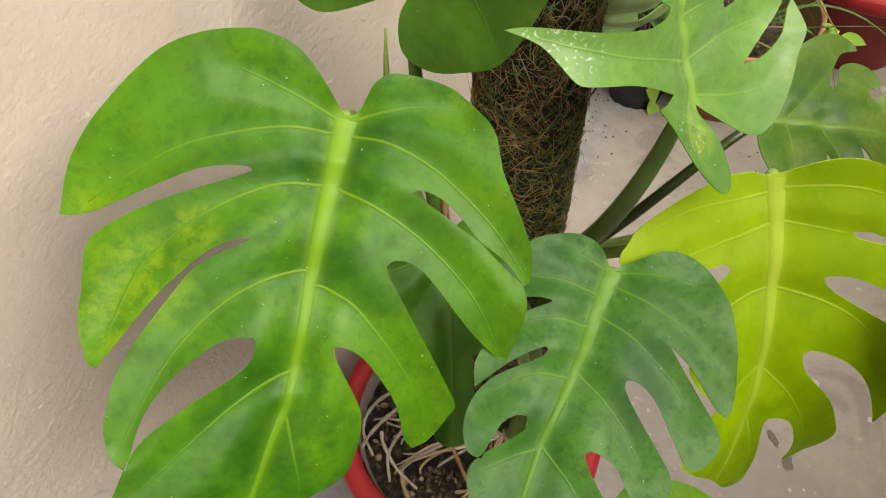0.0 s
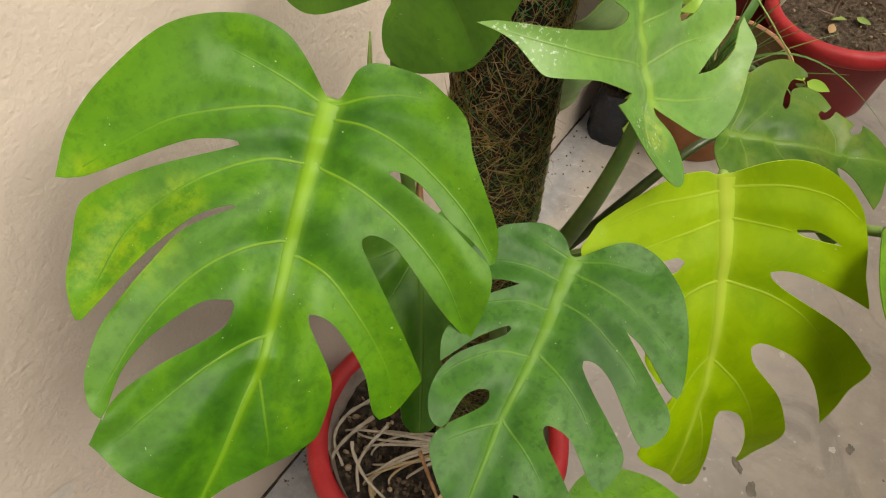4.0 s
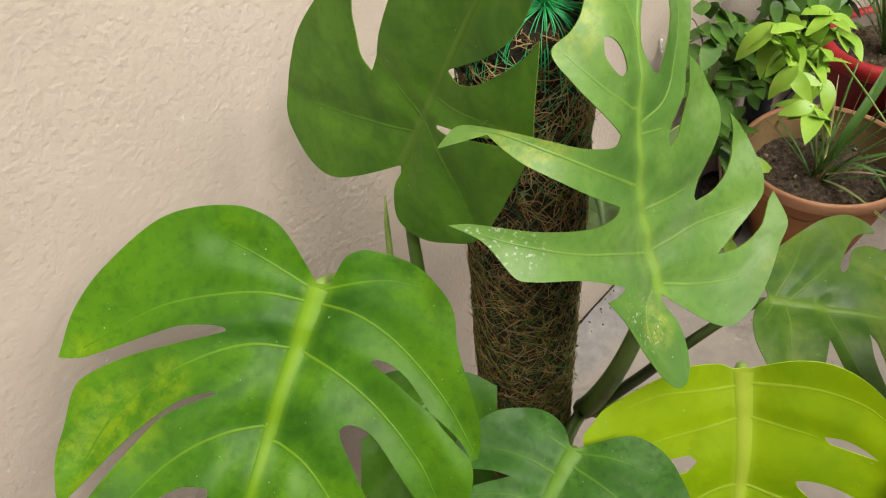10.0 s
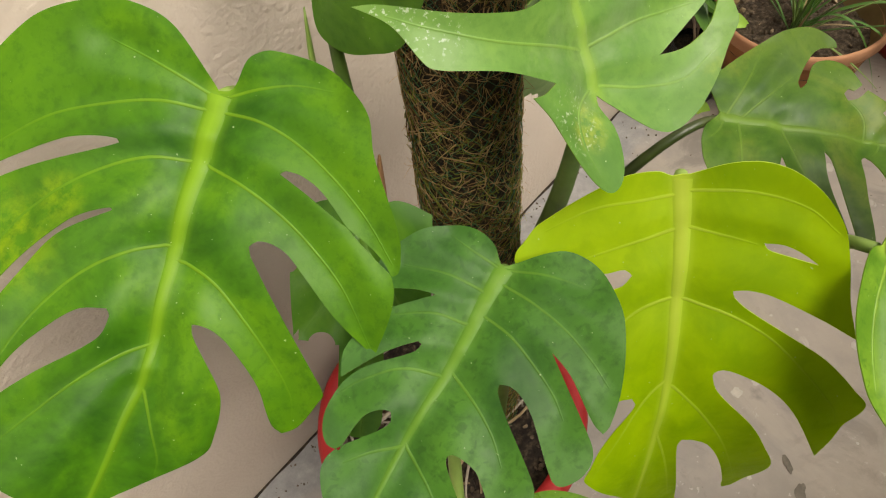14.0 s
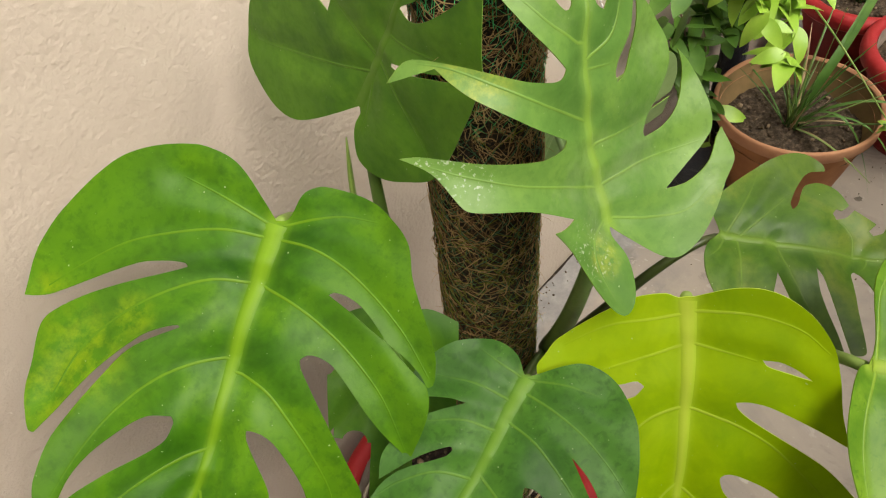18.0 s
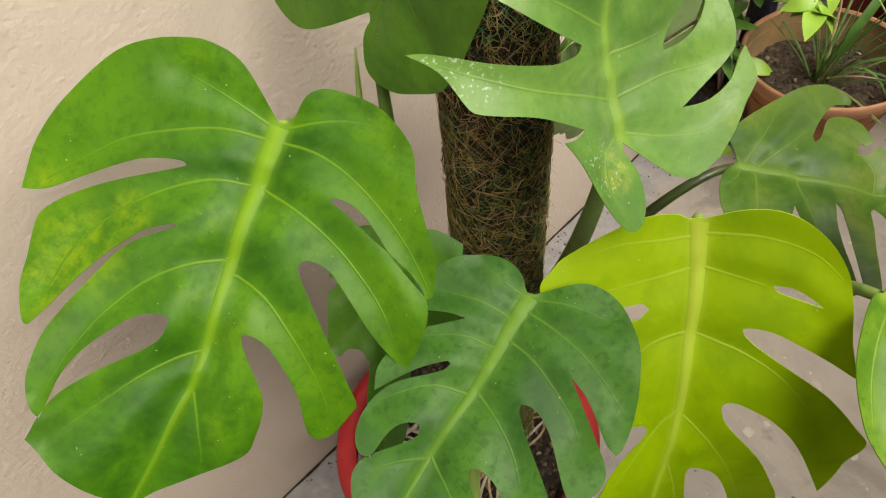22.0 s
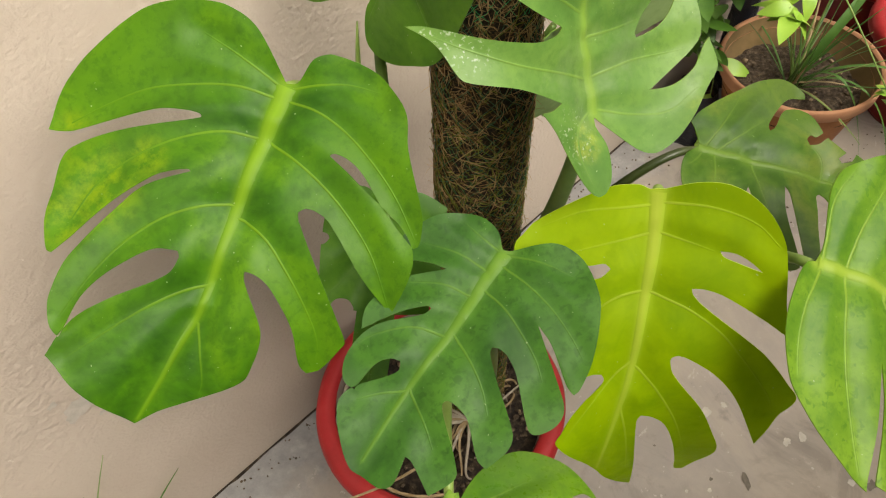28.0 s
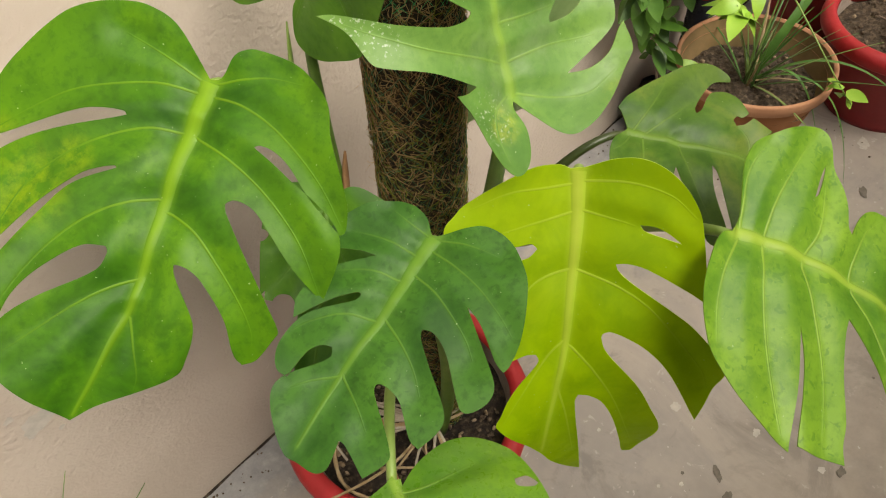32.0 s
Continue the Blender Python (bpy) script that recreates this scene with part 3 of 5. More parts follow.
LEAF_LIME = dict(
    base=(0.311, -0.405, 0.885), along=(-0.354, -0.192, -0.915), normal=(-0.782, -0.476, 0.402), bend=(0.004, 0.34, 0.256, -0.096, -0.856, -0.03, -0.159, 0.054, 0.201, 0.051), length=0.286,
    left=[
        (-2, -1), (0, -7), (-2, -16), (2, -33), (9, -46), (43, -94), (53, -102), (62, -108), (70, -104), (72, -74), (67, -43), (63, -31), (66, -26),
        (74, -32), (78, -39), (96, -46), (125, -48), (145, -50), (165, -36), (159, -24), (159, -16), (166, -13), (176, -18), (188, -26), (206, -35),
        (224, -40), (238, -43), (267, -15), (287, 0),
    ],
    right=[
        (-2, -1), (-3, 4), (-14, 23), (-19, 38), (-20, 51), (-17, 64), (-9, 78), (2, 89), (16, 98), (32, 103), (66, 112), (94, 122), (82, 99),
        (68, 65), (66, 49), (68, 40), (73, 42), (82, 53), (112, 104), (127, 121), (145, 137), (161, 149), (191, 144), (244, 140), (186, 110),
        (161, 93), (144, 75), (134, 57), (130, 44), (133, 38), (138, 38), (150, 43), (188, 75), (220, 93), (260, 109), (291, 101), (317, 91),
        (312, 82), (283, 75), (242, 63), (214, 49), (203, 35), (202, 26), (211, 24), (282, 35), (341, 42), (304, 11), (287, 0),
    ],
    rib=[(-2, -1), (42, 4), (89, 6), (147, 8), (195, 6), (237, 3), (287, 0)],
    veins=[
        [(11, 0), (19, -28), (28, -56), (46, -88)],
        [(33, 1), (44, -24), (57, -52), (65, -70)],
        [(80, 5), (89, -16), (101, -29), (124, -40), (144, -43)],
        [(144, 8), (164, -7), (200, -23), (235, -37)],
        [(9, 0), (1, 39), (5, 74), (19, 95)],
        [(31, 4), (33, 39), (41, 72), (67, 107)],
        [(80, 8), (88, 43), (110, 79), (165, 127), (191, 138)],
        [(149, 10), (175, 36), (219, 62), (295, 89)],
        [(195, 6), (232, 18), (292, 30)],
    ],
)
LEAF_PALE = dict(
    base=(0.318, -0.334, 0.909), along=(0.341, 0.411, 0.846), normal=(-0.172, -0.857, 0.486), bend=(0.016, -0.348, 0.145, 1.227, 0.31, 0.58, -0.898, -0.091, -1.47, -0.933), length=0.243,
    left=[
        (8, 9), (2, 11), (-12, 8), (-25, 11), (-36, 18), (-43, 28), (-44, 38), (-39, 44), (-29, 49), (6, 60), (23, 71), (23, 61), (27, 50), (43, 87),
        (53, 127), (57, 134), (82, 145), (95, 160), (94, 149), (82, 113), (75, 75), (76, 61), (79, 52), (83, 49), (100, 81), (123, 113), (136, 124),
        (147, 130), (143, 155), (154, 144), (154, 136), (130, 84), (125, 65), (125, 54), (131, 50), (160, 75), (172, 83), (181, 88), (190, 89),
        (199, 76), (213, 65), (235, 57), (244, 55), (247, 57), (247, 40), (242, 6), (243, -4),
    ],
    right=[
        (8, 9), (-20, -20), (-26, -33), (-24, -46), (-15, -64), (3, -85), (32, -106), (45, -109), (58, -108), (33, -89), (23, -70), (22, -48),
        (47, -91), (61, -102), (95, -99), (111, -92), (124, -79), (107, -85), (92, -82), (79, -74), (69, -59), (65, -39), (69, -38), (101, -61),
        (116, -68), (136, -67), (153, -56), (171, -32), (137, -24), (119, -15), (112, -5), (120, -4), (147, -20), (168, -28), (207, -52), (218, -53),
        (229, -44), (235, -27), (238, -8), (231, -15), (219, -17), (197, -11), (163, 8), (167, 14), (187, 19), (204, 15), (243, -4),
    ],
    rib=[(8, 9), (35, 11), (75, 19), (107, 23), (140, 25), (163, 24), (181, 22), (208, 16), (243, -4)],
    veins=[
        [(14, 10), (5, 31), (-13, 38), (-36, 37)],
        [(37, 7), (48, 43), (61, 89), (77, 128), (87, 146)],
        [(91, 24), (110, 65), (129, 98), (146, 124), (152, 138)],
        [(143, 29), (159, 56), (176, 73), (187, 82)],
        [(184, 20), (210, 27), (229, 38), (243, 51)],
        [(14, 6), (5, -28), (3, -63), (19, -92)],
        [(39, 11), (47, -32), (49, -73), (52, -102)],
        [(71, 16), (76, -24), (83, -58), (101, -88)],
        [(126, 24), (128, -14), (138, -43), (145, -60)],
        [(132, 25), (146, 0), (172, -15), (207, -33), (230, -29)],
    ],
)
LEAF_DEEP = dict(
    base=(0.256, -0.143, 0.995), along=(0.275, -0.32, 0.906), normal=(-0.961, -0.088, 0.261), bend=(-0.019, 0.138, -0.028, 0.066, -0.054, -0.064), length=0.226,
    left=[
        (-35, 18), (-90, 66), (-105, 87), (-107, 109), (-99, 130), (-85, 149), (-62, 156), (-27, 157), (4, 154), (42, 140), (76, 121), (109, 97),
        (92, 100), (69, 97), (51, 91), (35, 80), (30, 65), (84, 63), (115, 58), (153, 46), (189, 31), (213, 16), (240, -2), (263, -25), (234, -8),
        (187, 9), (165, 15), (142, 12), (241, -22), (252, -28),
    ],
    right=[
        (-35, 18), (-38, 15), (-54, 16), (-74, 11), (-86, -2), (-83, -26), (-65, -50), (-38, -73), (38, -82), (69, -82), (32, -19), (27, -5),
        (31, -5), (50, -42), (78, -80), (148, -60), (128, -53), (105, -40), (84, -24), (76, -11), (79, 0), (112, -28), (133, -40), (156, -46),
        (237, -50), (245, -54), (253, -64), (249, -46), (252, -28),
    ],
)
LEAF_DULL = dict(
    base=(0.439, -0.376, 0.827), along=(0.592, -0.758, -0.274), normal=(-0.096, -0.404, 0.91), bend=(-0.0, 0.016, -0.0, -0.05, -0.002, -0.004), length=0.206,
    left=[
        (0, 0), (2, 4), (-11, 21), (-2, 36), (44, 77), (63, 89), (81, 95), (96, 94), (108, 88), (109, 82), (95, 79), (85, 70), (71, 42), (72, 35),
        (78, 41), (86, 61), (94, 66), (104, 67), (118, 61), (129, 48), (122, 42), (117, 43), (113, 38), (117, 33), (126, 36), (134, 44), (155, 33),
        (147, 25), (151, 21), (162, 26), (167, 35), (181, 29), (213, 2),
    ],
    right=[
        (0, 0), (-12, -13), (-15, -27), (-14, -46), (3, -78), (14, -88), (30, -91), (38, -75), (52, -30), (73, -80), (82, -96), (90, -104),
        (104, -103), (110, -97), (91, -43), (89, -20), (95, -28), (116, -98), (126, -97), (130, -93), (126, -52), (127, -20), (132, -16), (138, -20),
        (159, -60), (171, -47), (192, -14), (213, 2),
    ],
)
LEAF_LOW = dict(
    base=(0.068, -0.397, 0.691), along=(-0.446, -0.859, 0.25), normal=(0.317, 0.11, 0.942), bend=(0.0, 0.0, 0.0, -0.03, 0.0, -0.05), length=0.15,
    left=[
        (0, 0), (8, -9), (15, -18), (23, -30), (30, -41), (40, -55), (51, -66), (64, -75), (87, -86), (111, -92), (134, -85), (143, -76),
        (128, -65), (104, -44), (99, -36), (97, -31), (101, -31), (109, -38), (134, -52), (150, -46), (156, -26), (150, 1),
    ],
    right=[
        (0, 0), (12, 6), (1, 18), (-11, 35), (-21, 55), (-24, 74), (-20, 90), (-11, 105), (1, 117), (20, 125), (43, 129), (64, 130),
        (77, 128), (80, 121), (79, 106), (74, 91), (66, 70), (62, 54), (61, 40), (64, 28), (66, 30), (66, 52), (69, 68), (75, 86),
        (86, 90), (99, 89), (115, 86), (120, 81), (114, 73), (107, 60), (103, 46), (102, 33), (105, 24), (110, 21), (114, 24), (116, 43),
        (119, 62), (124, 76), (132, 79), (142, 74), (153, 67), (163, 47), (161, 19), (150, 1),
    ],
    rib=[(0, 0), (27, 2), (63, 2), (91, 0), (122, 0), (150, 1)],
    veins=[
        [(17, 2), (19, 26), (10, 60), (5, 79)],
        [(38, 5), (43, 33), (48, 75), (60, 112), (73, 126)],
        [(84, 3), (85, 29), (83, 58), (86, 90)],
        [(119, 2), (117, 29), (120, 62)],
        [(22, 0), (42, -31), (67, -61), (86, -78)],
        [(56, -5), (74, -33), (95, -56)],
    ],
)
LEAF_FRESH = dict(
    base=(0.35, -0.529, 0.87), along=(0.093, -0.838, -0.537), normal=(0.004, -0.539, 0.842), bend=(-0.002, 0.037, 0.096, -0.043, -0.193, 0.015, -0.006, -0.014, -0.013, 0.011), length=0.248,
    left=[
        (2, 2), (1, 13), (-8, 27), (-19, 44), (-27, 59), (-29, 75), (-22, 93), (-10, 114), (7, 133), (18, 135), (28, 128), (43, 117), (57, 110),
        (69, 100), (80, 85), (87, 83), (85, 97), (87, 111), (96, 122), (113, 131), (132, 138), (149, 138), (159, 132), (161, 125), (150, 128),
        (136, 120), (126, 108), (127, 92), (135, 83), (148, 83), (159, 91), (156, 102), (158, 115), (166, 125), (173, 126), (190, 114), (213, 104),
        (241, 92), (260, 82), (271, 67), (272, 41), (267, 12),
    ],
    right=[
        (2, 2), (-4, -5), (-6, -18), (-2, -34), (5, -52), (13, -65), (24, -78), (37, -90), (49, -98), (68, -105), (88, -109), (129, -113),
        (125, -100), (108, -59), (88, -21), (107, -46), (133, -104), (148, -100), (172, -89), (165, -77), (159, -59), (136, -18), (125, 4), (121, 17),
        (151, 9), (173, -1), (195, -19), (217, -36), (237, -48), (263, -54), (254, -44), (236, -26), (200, 16), (186, 39), (188, 47), (206, 45),
        (226, 36), (247, 22), (267, 12),
    ],
    rib=[(2, 2), (45, 25), (83, 40), (119, 52), (164, 66), (209, 76), (245, 70), (261, 45), (267, 12)],
    veins=[
        [(8, 7), (-6, 28), (-18, 55), (-20, 87)],
        [(28, 17), (17, 47), (11, 89), (9, 128)],
        [(64, 33), (62, 61), (50, 89), (36, 112)],
        [(111, 50), (102, 70), (99, 101), (106, 122)],
        [(158, 64), (163, 88), (167, 113)],
        [(10, 2), (13, -26), (24, -55), (41, -83)],
        [(30, 13), (49, -20), (79, -61), (120, -106)],
        [(65, 28), (91, 4), (128, -40), (153, -91)],
        [(114, 47), (149, 32), (193, 3), (248, -47)],
        [(171, 66), (204, 57), (239, 38), (260, 17)],
    ],
)


def inside(poly, pts):
    """Which points lie in a polygon."""
    x, y = pts[:, 0], pts[:, 1]
    res = np.zeros(len(pts), bool)
    a, b = poly, np.roll(poly, -1, 0)
    for (x0, y0), (x1, y1) in zip(a, b):
        if y0 == y1:
            continue
        cross = ((y0 > y) != (y1 > y)) & (x < (x1 - x0) * (y - y0) / (y1 - y0) + x0)
        res ^= cross
    return res


def to_segments(pts, line):
    """Distance from points to a polyline."""
    best = np.full(len(pts), 9.0)
    for a, b in zip(line[:-1], line[1:]):
        d = b - a
        s = np.clip(((pts - a) @ d) / max(d @ d, 1e-12), 0, 1)
        best = np.minimum(best, np.hypot(*(pts - a - s[:, None] * d).T))
    return best


def lobe_veins(margin, length):
    """Side veins of one half: one into each lobe, through the neck between its two bays."""
    m = [np.array(p, float) for p in margin]
    v = [abs(p[1]) for p in m]
    bays = [0]
    for i in range(2, len(m) - 2):
        lo = min(v[max(0, i - 4):i + 5])
        if v[i] == lo and max(v[bays[-1]:i]) > v[i] + 0.016 and max(v[i:min(len(m), i + 9)]) > v[i] + 0.012 and m[i][0] > 0.01 * length:
            bays.append(i)
    bays.append(len(m) - 1)
    veins = []
    for a, b in zip(bays, bays[1:]):
        if b - a < 3:
            continue
        run = m[a:b + 1]
        tip = max(run, key=lambda p: abs(p[1]) + 0.25 * p[0])
        neck = (m[a] + m[b]) / 2
        if a == 0:
            s = np.sign(tip[1])
            for f, g in ((0.03, 0.45), (0.10, 0.85)):
                end = run[int(len(run) * (0.30 if g < 0.6 else 0.62))]
                st = np.array([f * length, 0])
                veins.append((st, st * 0.4 + end * 0.6 + np.array([0.012, 0]), st * 0.08 + end * 0.92))
            continue
        st = np.array([max(0.04 * length, neck[0] - 0.55 * abs(neck[1])), 0.0])
        if b == len(m) - 1:
            tip = run[len(run) // 2]
            st = np.array([min(st[0], 0.8 * length), 0.0])
        veins.append((st, neck, tip * 0.92 + neck * 0.08))
    return veins


def monstera_leaf(plant, shape, label, material, edge_material, rib=(0.0042, 0.0012), stalk=(), stalk_material=None, stalk_r=(0.006, 0.0042),
                  holes=(), patches=(), spots=(), wave=0.0025, seed=0, fine=0.0052, quilt=0.0056):
    base, ux, n = Vector(shape["base"]), Vector(shape["along"]).normalized(), Vector(shape["normal"]).normalized()
    n = (n - ux * n.dot(ux)).normalized()
    vy = n.cross(ux)
    L, c = shape["length"], shape["bend"]
    left = [(x / 1000, y / 1000) for x, y in shape["left"]]
    right = [(x / 1000, y / 1000) for x, y in shape["right"]]
    ring = [p for p in smooth_line(left, 0.0035)] + [p for p in smooth_line(right, 0.0035)][::-1][1:-1]
    out = [ring[0]]
    for p in ring[1:]:
        if (p - out[-1]).length > 0.0009:
            out.append(p)
    poly = np.array([(p.x, p.y) for p in out])
    tip = np.array(left[-1])
    mid = np.array([np.array(left[0]) * (1 - s) + tip * s for s in [0.0, 0.009] + list(np.linspace(0.02, 0.985, 70))])
    if "rib" in shape:
        line = np.array([tuple(p) for p in smooth_line([(x / 1000, y / 1000) for x, y in shape["rib"]], 0.003)])
        run = np.r_[0, np.cumsum(np.hypot(*np.diff(line, axis=0).T))]
        at = np.array([0.0, 0.009] + list(np.linspace(0.02, 0.985, 70))) * run[-1]
        mid = np.c_[np.interp(at, run, line[:, 0]), np.interp(at, run, line[:, 1])]
    else:
        mid[:, 1] += 0.0105 * L * np.sin(np.linspace(0, math.pi, len(mid))) * (1 if seed % 2 else -1)
    veins = [] if "veins" in shape else lobe_veins(left, L) + lobe_veins(right, L)
    lines = []
    for knots in shape.get("veins", ()):
        line = np.array([tuple(p) for p in smooth_line([(x / 1000, y / 1000) for x, y in knots], 0.004)])
        line[0] = mid[int(np.argmin(np.hypot(*(mid - line[0]).T)))]
        lines.append(line)
    for a, k, b in veins:
        i = int(np.argmin(np.abs(mid[:, 0] - a[0])))
        a = mid[i]
        s = np.linspace(0, 1, 22)[:, None]
        k = k + np.array([-0.10 * np.hypot(*(b - a)), 0.0])
        lines.append((1 - s) ** 2 * a + 2 * s * (1 - s) * k + s**2 * b)
    # points: margin, holes, a loose grid inside
    lo, hi = poly.min(0), poly.max(0)
    rows, pts = 0, []
    y = lo[1]
    while y < hi[1]:
        x = lo[0] + (fine / 2 if rows % 2 else 0)
        while x < hi[0]:
            pts.append((x, y))
            x += fine
        y += fine * 0.866
        rows += 1
    pts = np.array(pts)
    loop = np.vstack([poly, poly[:1]])
    ok = inside(poly, pts) & (to_segments(pts, loop) > fine * 0.42)
    cuts = []
    for h in holes:
        ring_ = smooth_line([(x / 1000, y / 1000) for x, y in list(h) + [h[0]]], 0.003, 100)[:-1]
        cuts.append(np.array([(p.x, p.y) for p in ring_]))
    for h in cuts:
        ok &= ~inside(h, pts) & (to_segments(pts, np.vstack([h, h[:1]])) > fine * 0.4)
    pts = pts[ok]
    # a ring of points just inside the margin keeps the edge crisp
    nxt, prv = np.roll(poly, -1, 0), np.roll(poly, 1, 0)
    tng = nxt - prv
    tng /= np.maximum(np.hypot(*tng.T), 1e-9)[:, None]
    area = np.sum(poly[:, 0] * nxt[:, 1] - nxt[:, 0] * poly[:, 1])
    inn = poly + np.c_[-tng[:, 1], tng[:, 0]] * (0.0022 if area > 0 else -0.0022)
    inn = inn[inside(poly, inn) & (to_segments(inn, loop) > 0.0019)]
    pts = np.vstack([pts, inn])
    # and rows beside the midrib
    t = np.gradient(mid, axis=0)
    t /= np.maximum(np.hypot(*t.T), 1e-9)[:, None]
    for off in (0.0028, 0.0058, 0.009, 0.013):
        for sgn in (1, -1):
            row = mid + np.c_[-t[:, 1], t[:, 0]] * (sgn * off)
            pts = np.vstack([pts, row[inside(poly, row) & (to_segments(row, loop) > 0.0025)]])
    # the veins are edges of the blade's mesh
    runs = []
    for ln in [mid] + lines:
        ok = inside(poly, ln) & (to_segments(ln, loop) > 0.0012)
        for h in cuts:
            ok &= ~inside(h, ln) & (to_segments(ln, np.vstack([h, h[:1]])) > 0.0012)
        a0 = int(np.argmax(ok))
        a1 = a0
        while a1 < len(ln) and ok[a1]:
            a1 += 1
        runs.append(ln[a0:a1] if ok.any() else ln[:0])
    near = np.ones(len(pts), bool)
    for ln in runs:
        if len(ln) > 1:
            near &= to_segments(pts, ln) > 0.0022
    allp = [Vector(p) for p in poly] + [Vector(p) for h in cuts for p in h] + [Vector(p) for p in pts[near]]
    np_, k = len(poly), len(poly)
    edges = [(i, (i + 1) % np_) for i in range(np_)]
    for h in cuts:
        edges += [(k + i, k + (i + 1) % len(h)) for i in range(len(h))]
        k += len(h)
    for ln in runs:
        k = len(allp)
        allp += [Vector(p) for p in ln]
        edges += [(k + i, k + i + 1) for i in range(len(ln) - 1)]
    from_cdt = mathutils_cdt(allp, edges, [], 0, 1e-5)
    V = np.array([(p.x, p.y) for p in from_cdt[0]])
    tris = np.array([f for f in from_cdt[2] if len(f) == 3])
    cen = V[tris].mean(1)
    good = inside(poly, cen)
    for h in cuts:
        good &= ~inside(h, cen)
    tris = tris[good]
    used = np.unique(tris)
    back = np.full(len(V), -1)
    back[used] = np.arange(len(used))
    V, tris = V[used], back[tris]
    # height of the blade
    def blade(q):
        u, v = q.T
        side = np.minimum(np.array([to_segments(q, ln) for ln in lines]).min(0), 0.03) if lines else np.full(len(q), 0.03)
        rib_d = to_segments(q, mid)
        h = c[0] + c[1] * u + c[2] * v + (c[3] * u * u + c[4] * u * v + c[5] * v * v) / L
        if len(c) > 6:
            h = h + (c[6] * u**3 + c[7] * u * u * v + c[8] * u * v * v + c[9] * v**3) / L**2
        h = h - quilt * np.exp(-(np.maximum(side - 0.0012, 0) / 0.013) ** 2) - 0.0006 * np.exp(-(side / 0.0025) ** 2) - 1.2 * quilt * np.exp(-(np.maximum(rib_d - 0.9 * rib[0], 0) / 0.014) ** 2)
        w = np.array([noise.noise(Vector((a * 16 + seed * 3.1, b * 16, seed))) for a, b in q])
        return h + wave * w * np.clip(rib_d / 0.02, 0, 1), side, rib_d

    u, v = V.T
    h, side, rib_d = blade(V)
    ox, oy, oz = np.array(ux), np.array(vy), np.array(n)
    top = np.array(base) + u[:, None] * ox + v[:, None] * oy + h[:, None] * oz
    thick = 0.0009
    bot = top - thick * oz
    a, b, d = V[tris[:, 0]], V[tris[:, 1]], V[tris[:, 2]]
    flip = (b[:, 0] - a[:, 0]) * (d[:, 1] - a[:, 1]) - (b[:, 1] - a[:, 1]) * (d[:, 0] - a[:, 0]) < 0
    tris[flip] = tris[flip][:, ::-1]
    nv = len(V)
    count = {}
    for t in tris:
        for i in range(3):
            e = (int(t[i]), int(t[(i + 1) % 3]))
            count[e] = count.get(e, 0) + 1
    rim = [e for e in count if (e[1], e[0]) not in count]
    every = np.vstack([top, bot])
    edge_v = sorted({i for e in rim for i in e})
    at_ = {v: 2 * nv + i for i, v in enumerate(edge_v)}
    ne = len(edge_v)
    every = np.vstack([every, top[edge_v], bot[edge_v]])
    rimq = [(at_[e[1]], at_[e[0]], at_[e[0]] + ne, at_[e[1]] + ne) for e in rim]
    faces = [tuple(int(i) for i in t) for t in tris] + [tuple(int(i) + nv for i in t[::-1]) for t in tris] + rimq
    me = bpy.data.meshes.new("leaf")
    me.from_pydata(every.tolist(), [], faces)
    me.materials.append(material)
    me.materials.append(edge_material)
    me.polygons.foreach_set("use_smooth", [True] * len(me.polygons))
    me.polygons.foreach_set("material_index", [0] * (2 * len(tris)) + [1] * len(rimq))

    def store(name, val):
        val = np.concatenate([val, val, val[edge_v], val[edge_v]]).astype(np.float32)
        me.attributes.new(name, "FLOAT", "POINT").data.foreach_set("value", val)

    def tint(q):
        """Share of the midrib's colour in the blade beside it, less towards the tip."""
        gap = np.array([np.hypot(*(mid - p).T) for p in q])
        at = gap.argmin(1) / len(mid)
        w = 1.35 * (rib[0] + (rib[1] - rib[0]) * at**0.65)
        return 0.75 * (1 - 0.5 * at) * np.exp(-(gap.min(1) / w) ** 2.5)

    store("fade", tint(V))
    store("vein", np.maximum(0.25 * np.exp(-(side / 0.0030) ** 2), 0.55 * np.exp(-(rib_d / 0.0060) ** 2)))
    store("outer", np.clip(rib_d / 0.11, 0, 1))
    for nm, marks in (("patch", patches), ("spot", spots)):
        val = np.zeros(nv)
        for x, y, r in marks:
            val = np.maximum(val, np.clip(1.6 - 1.6 * np.hypot(u - x / 1000, v - y / 1000) / (r / 1000), 0, 1))
        store(nm, val)
    ob = new("leaf", me)
    ob.parent = plant
    ob["label"] = label

    def lift(q, dz=0.0):
        q = np.atleast_2d(q)
        hh = blade(q)[0] + dz
        return np.array(base) + q[:, :1] * ox + q[:, 1:] * oy + hh[:, None] * oz

    def ridge_on(name, line, widths, height, first, last, label=""):
        """A flat raised rib that follows the blade: rounded across, its flanks sunk a little, its colour fading into the blade."""
        t = np.gradient(line, axis=0)
        t /= np.maximum(np.hypot(*t.T), 1e-9)[:, None]
        cross = np.c_[-t[:, 1], t[:, 0]]
        across = ((-1.25, -0.7, 0.0), (-0.95, 0.1, 0.1), (-0.6, 0.65, 0.75), (0.0, 1.0, 1.0), (0.6, 0.65, 0.75), (0.95, 0.1, 0.1), (1.25, -0.7, 0.0))
        m = len(line)
        rows = np.vstack([lift(line + cross * (x * np.array(widths))[:, None], height * z * np.linspace(1.0, 0.35, m)) for x, z, f in across])
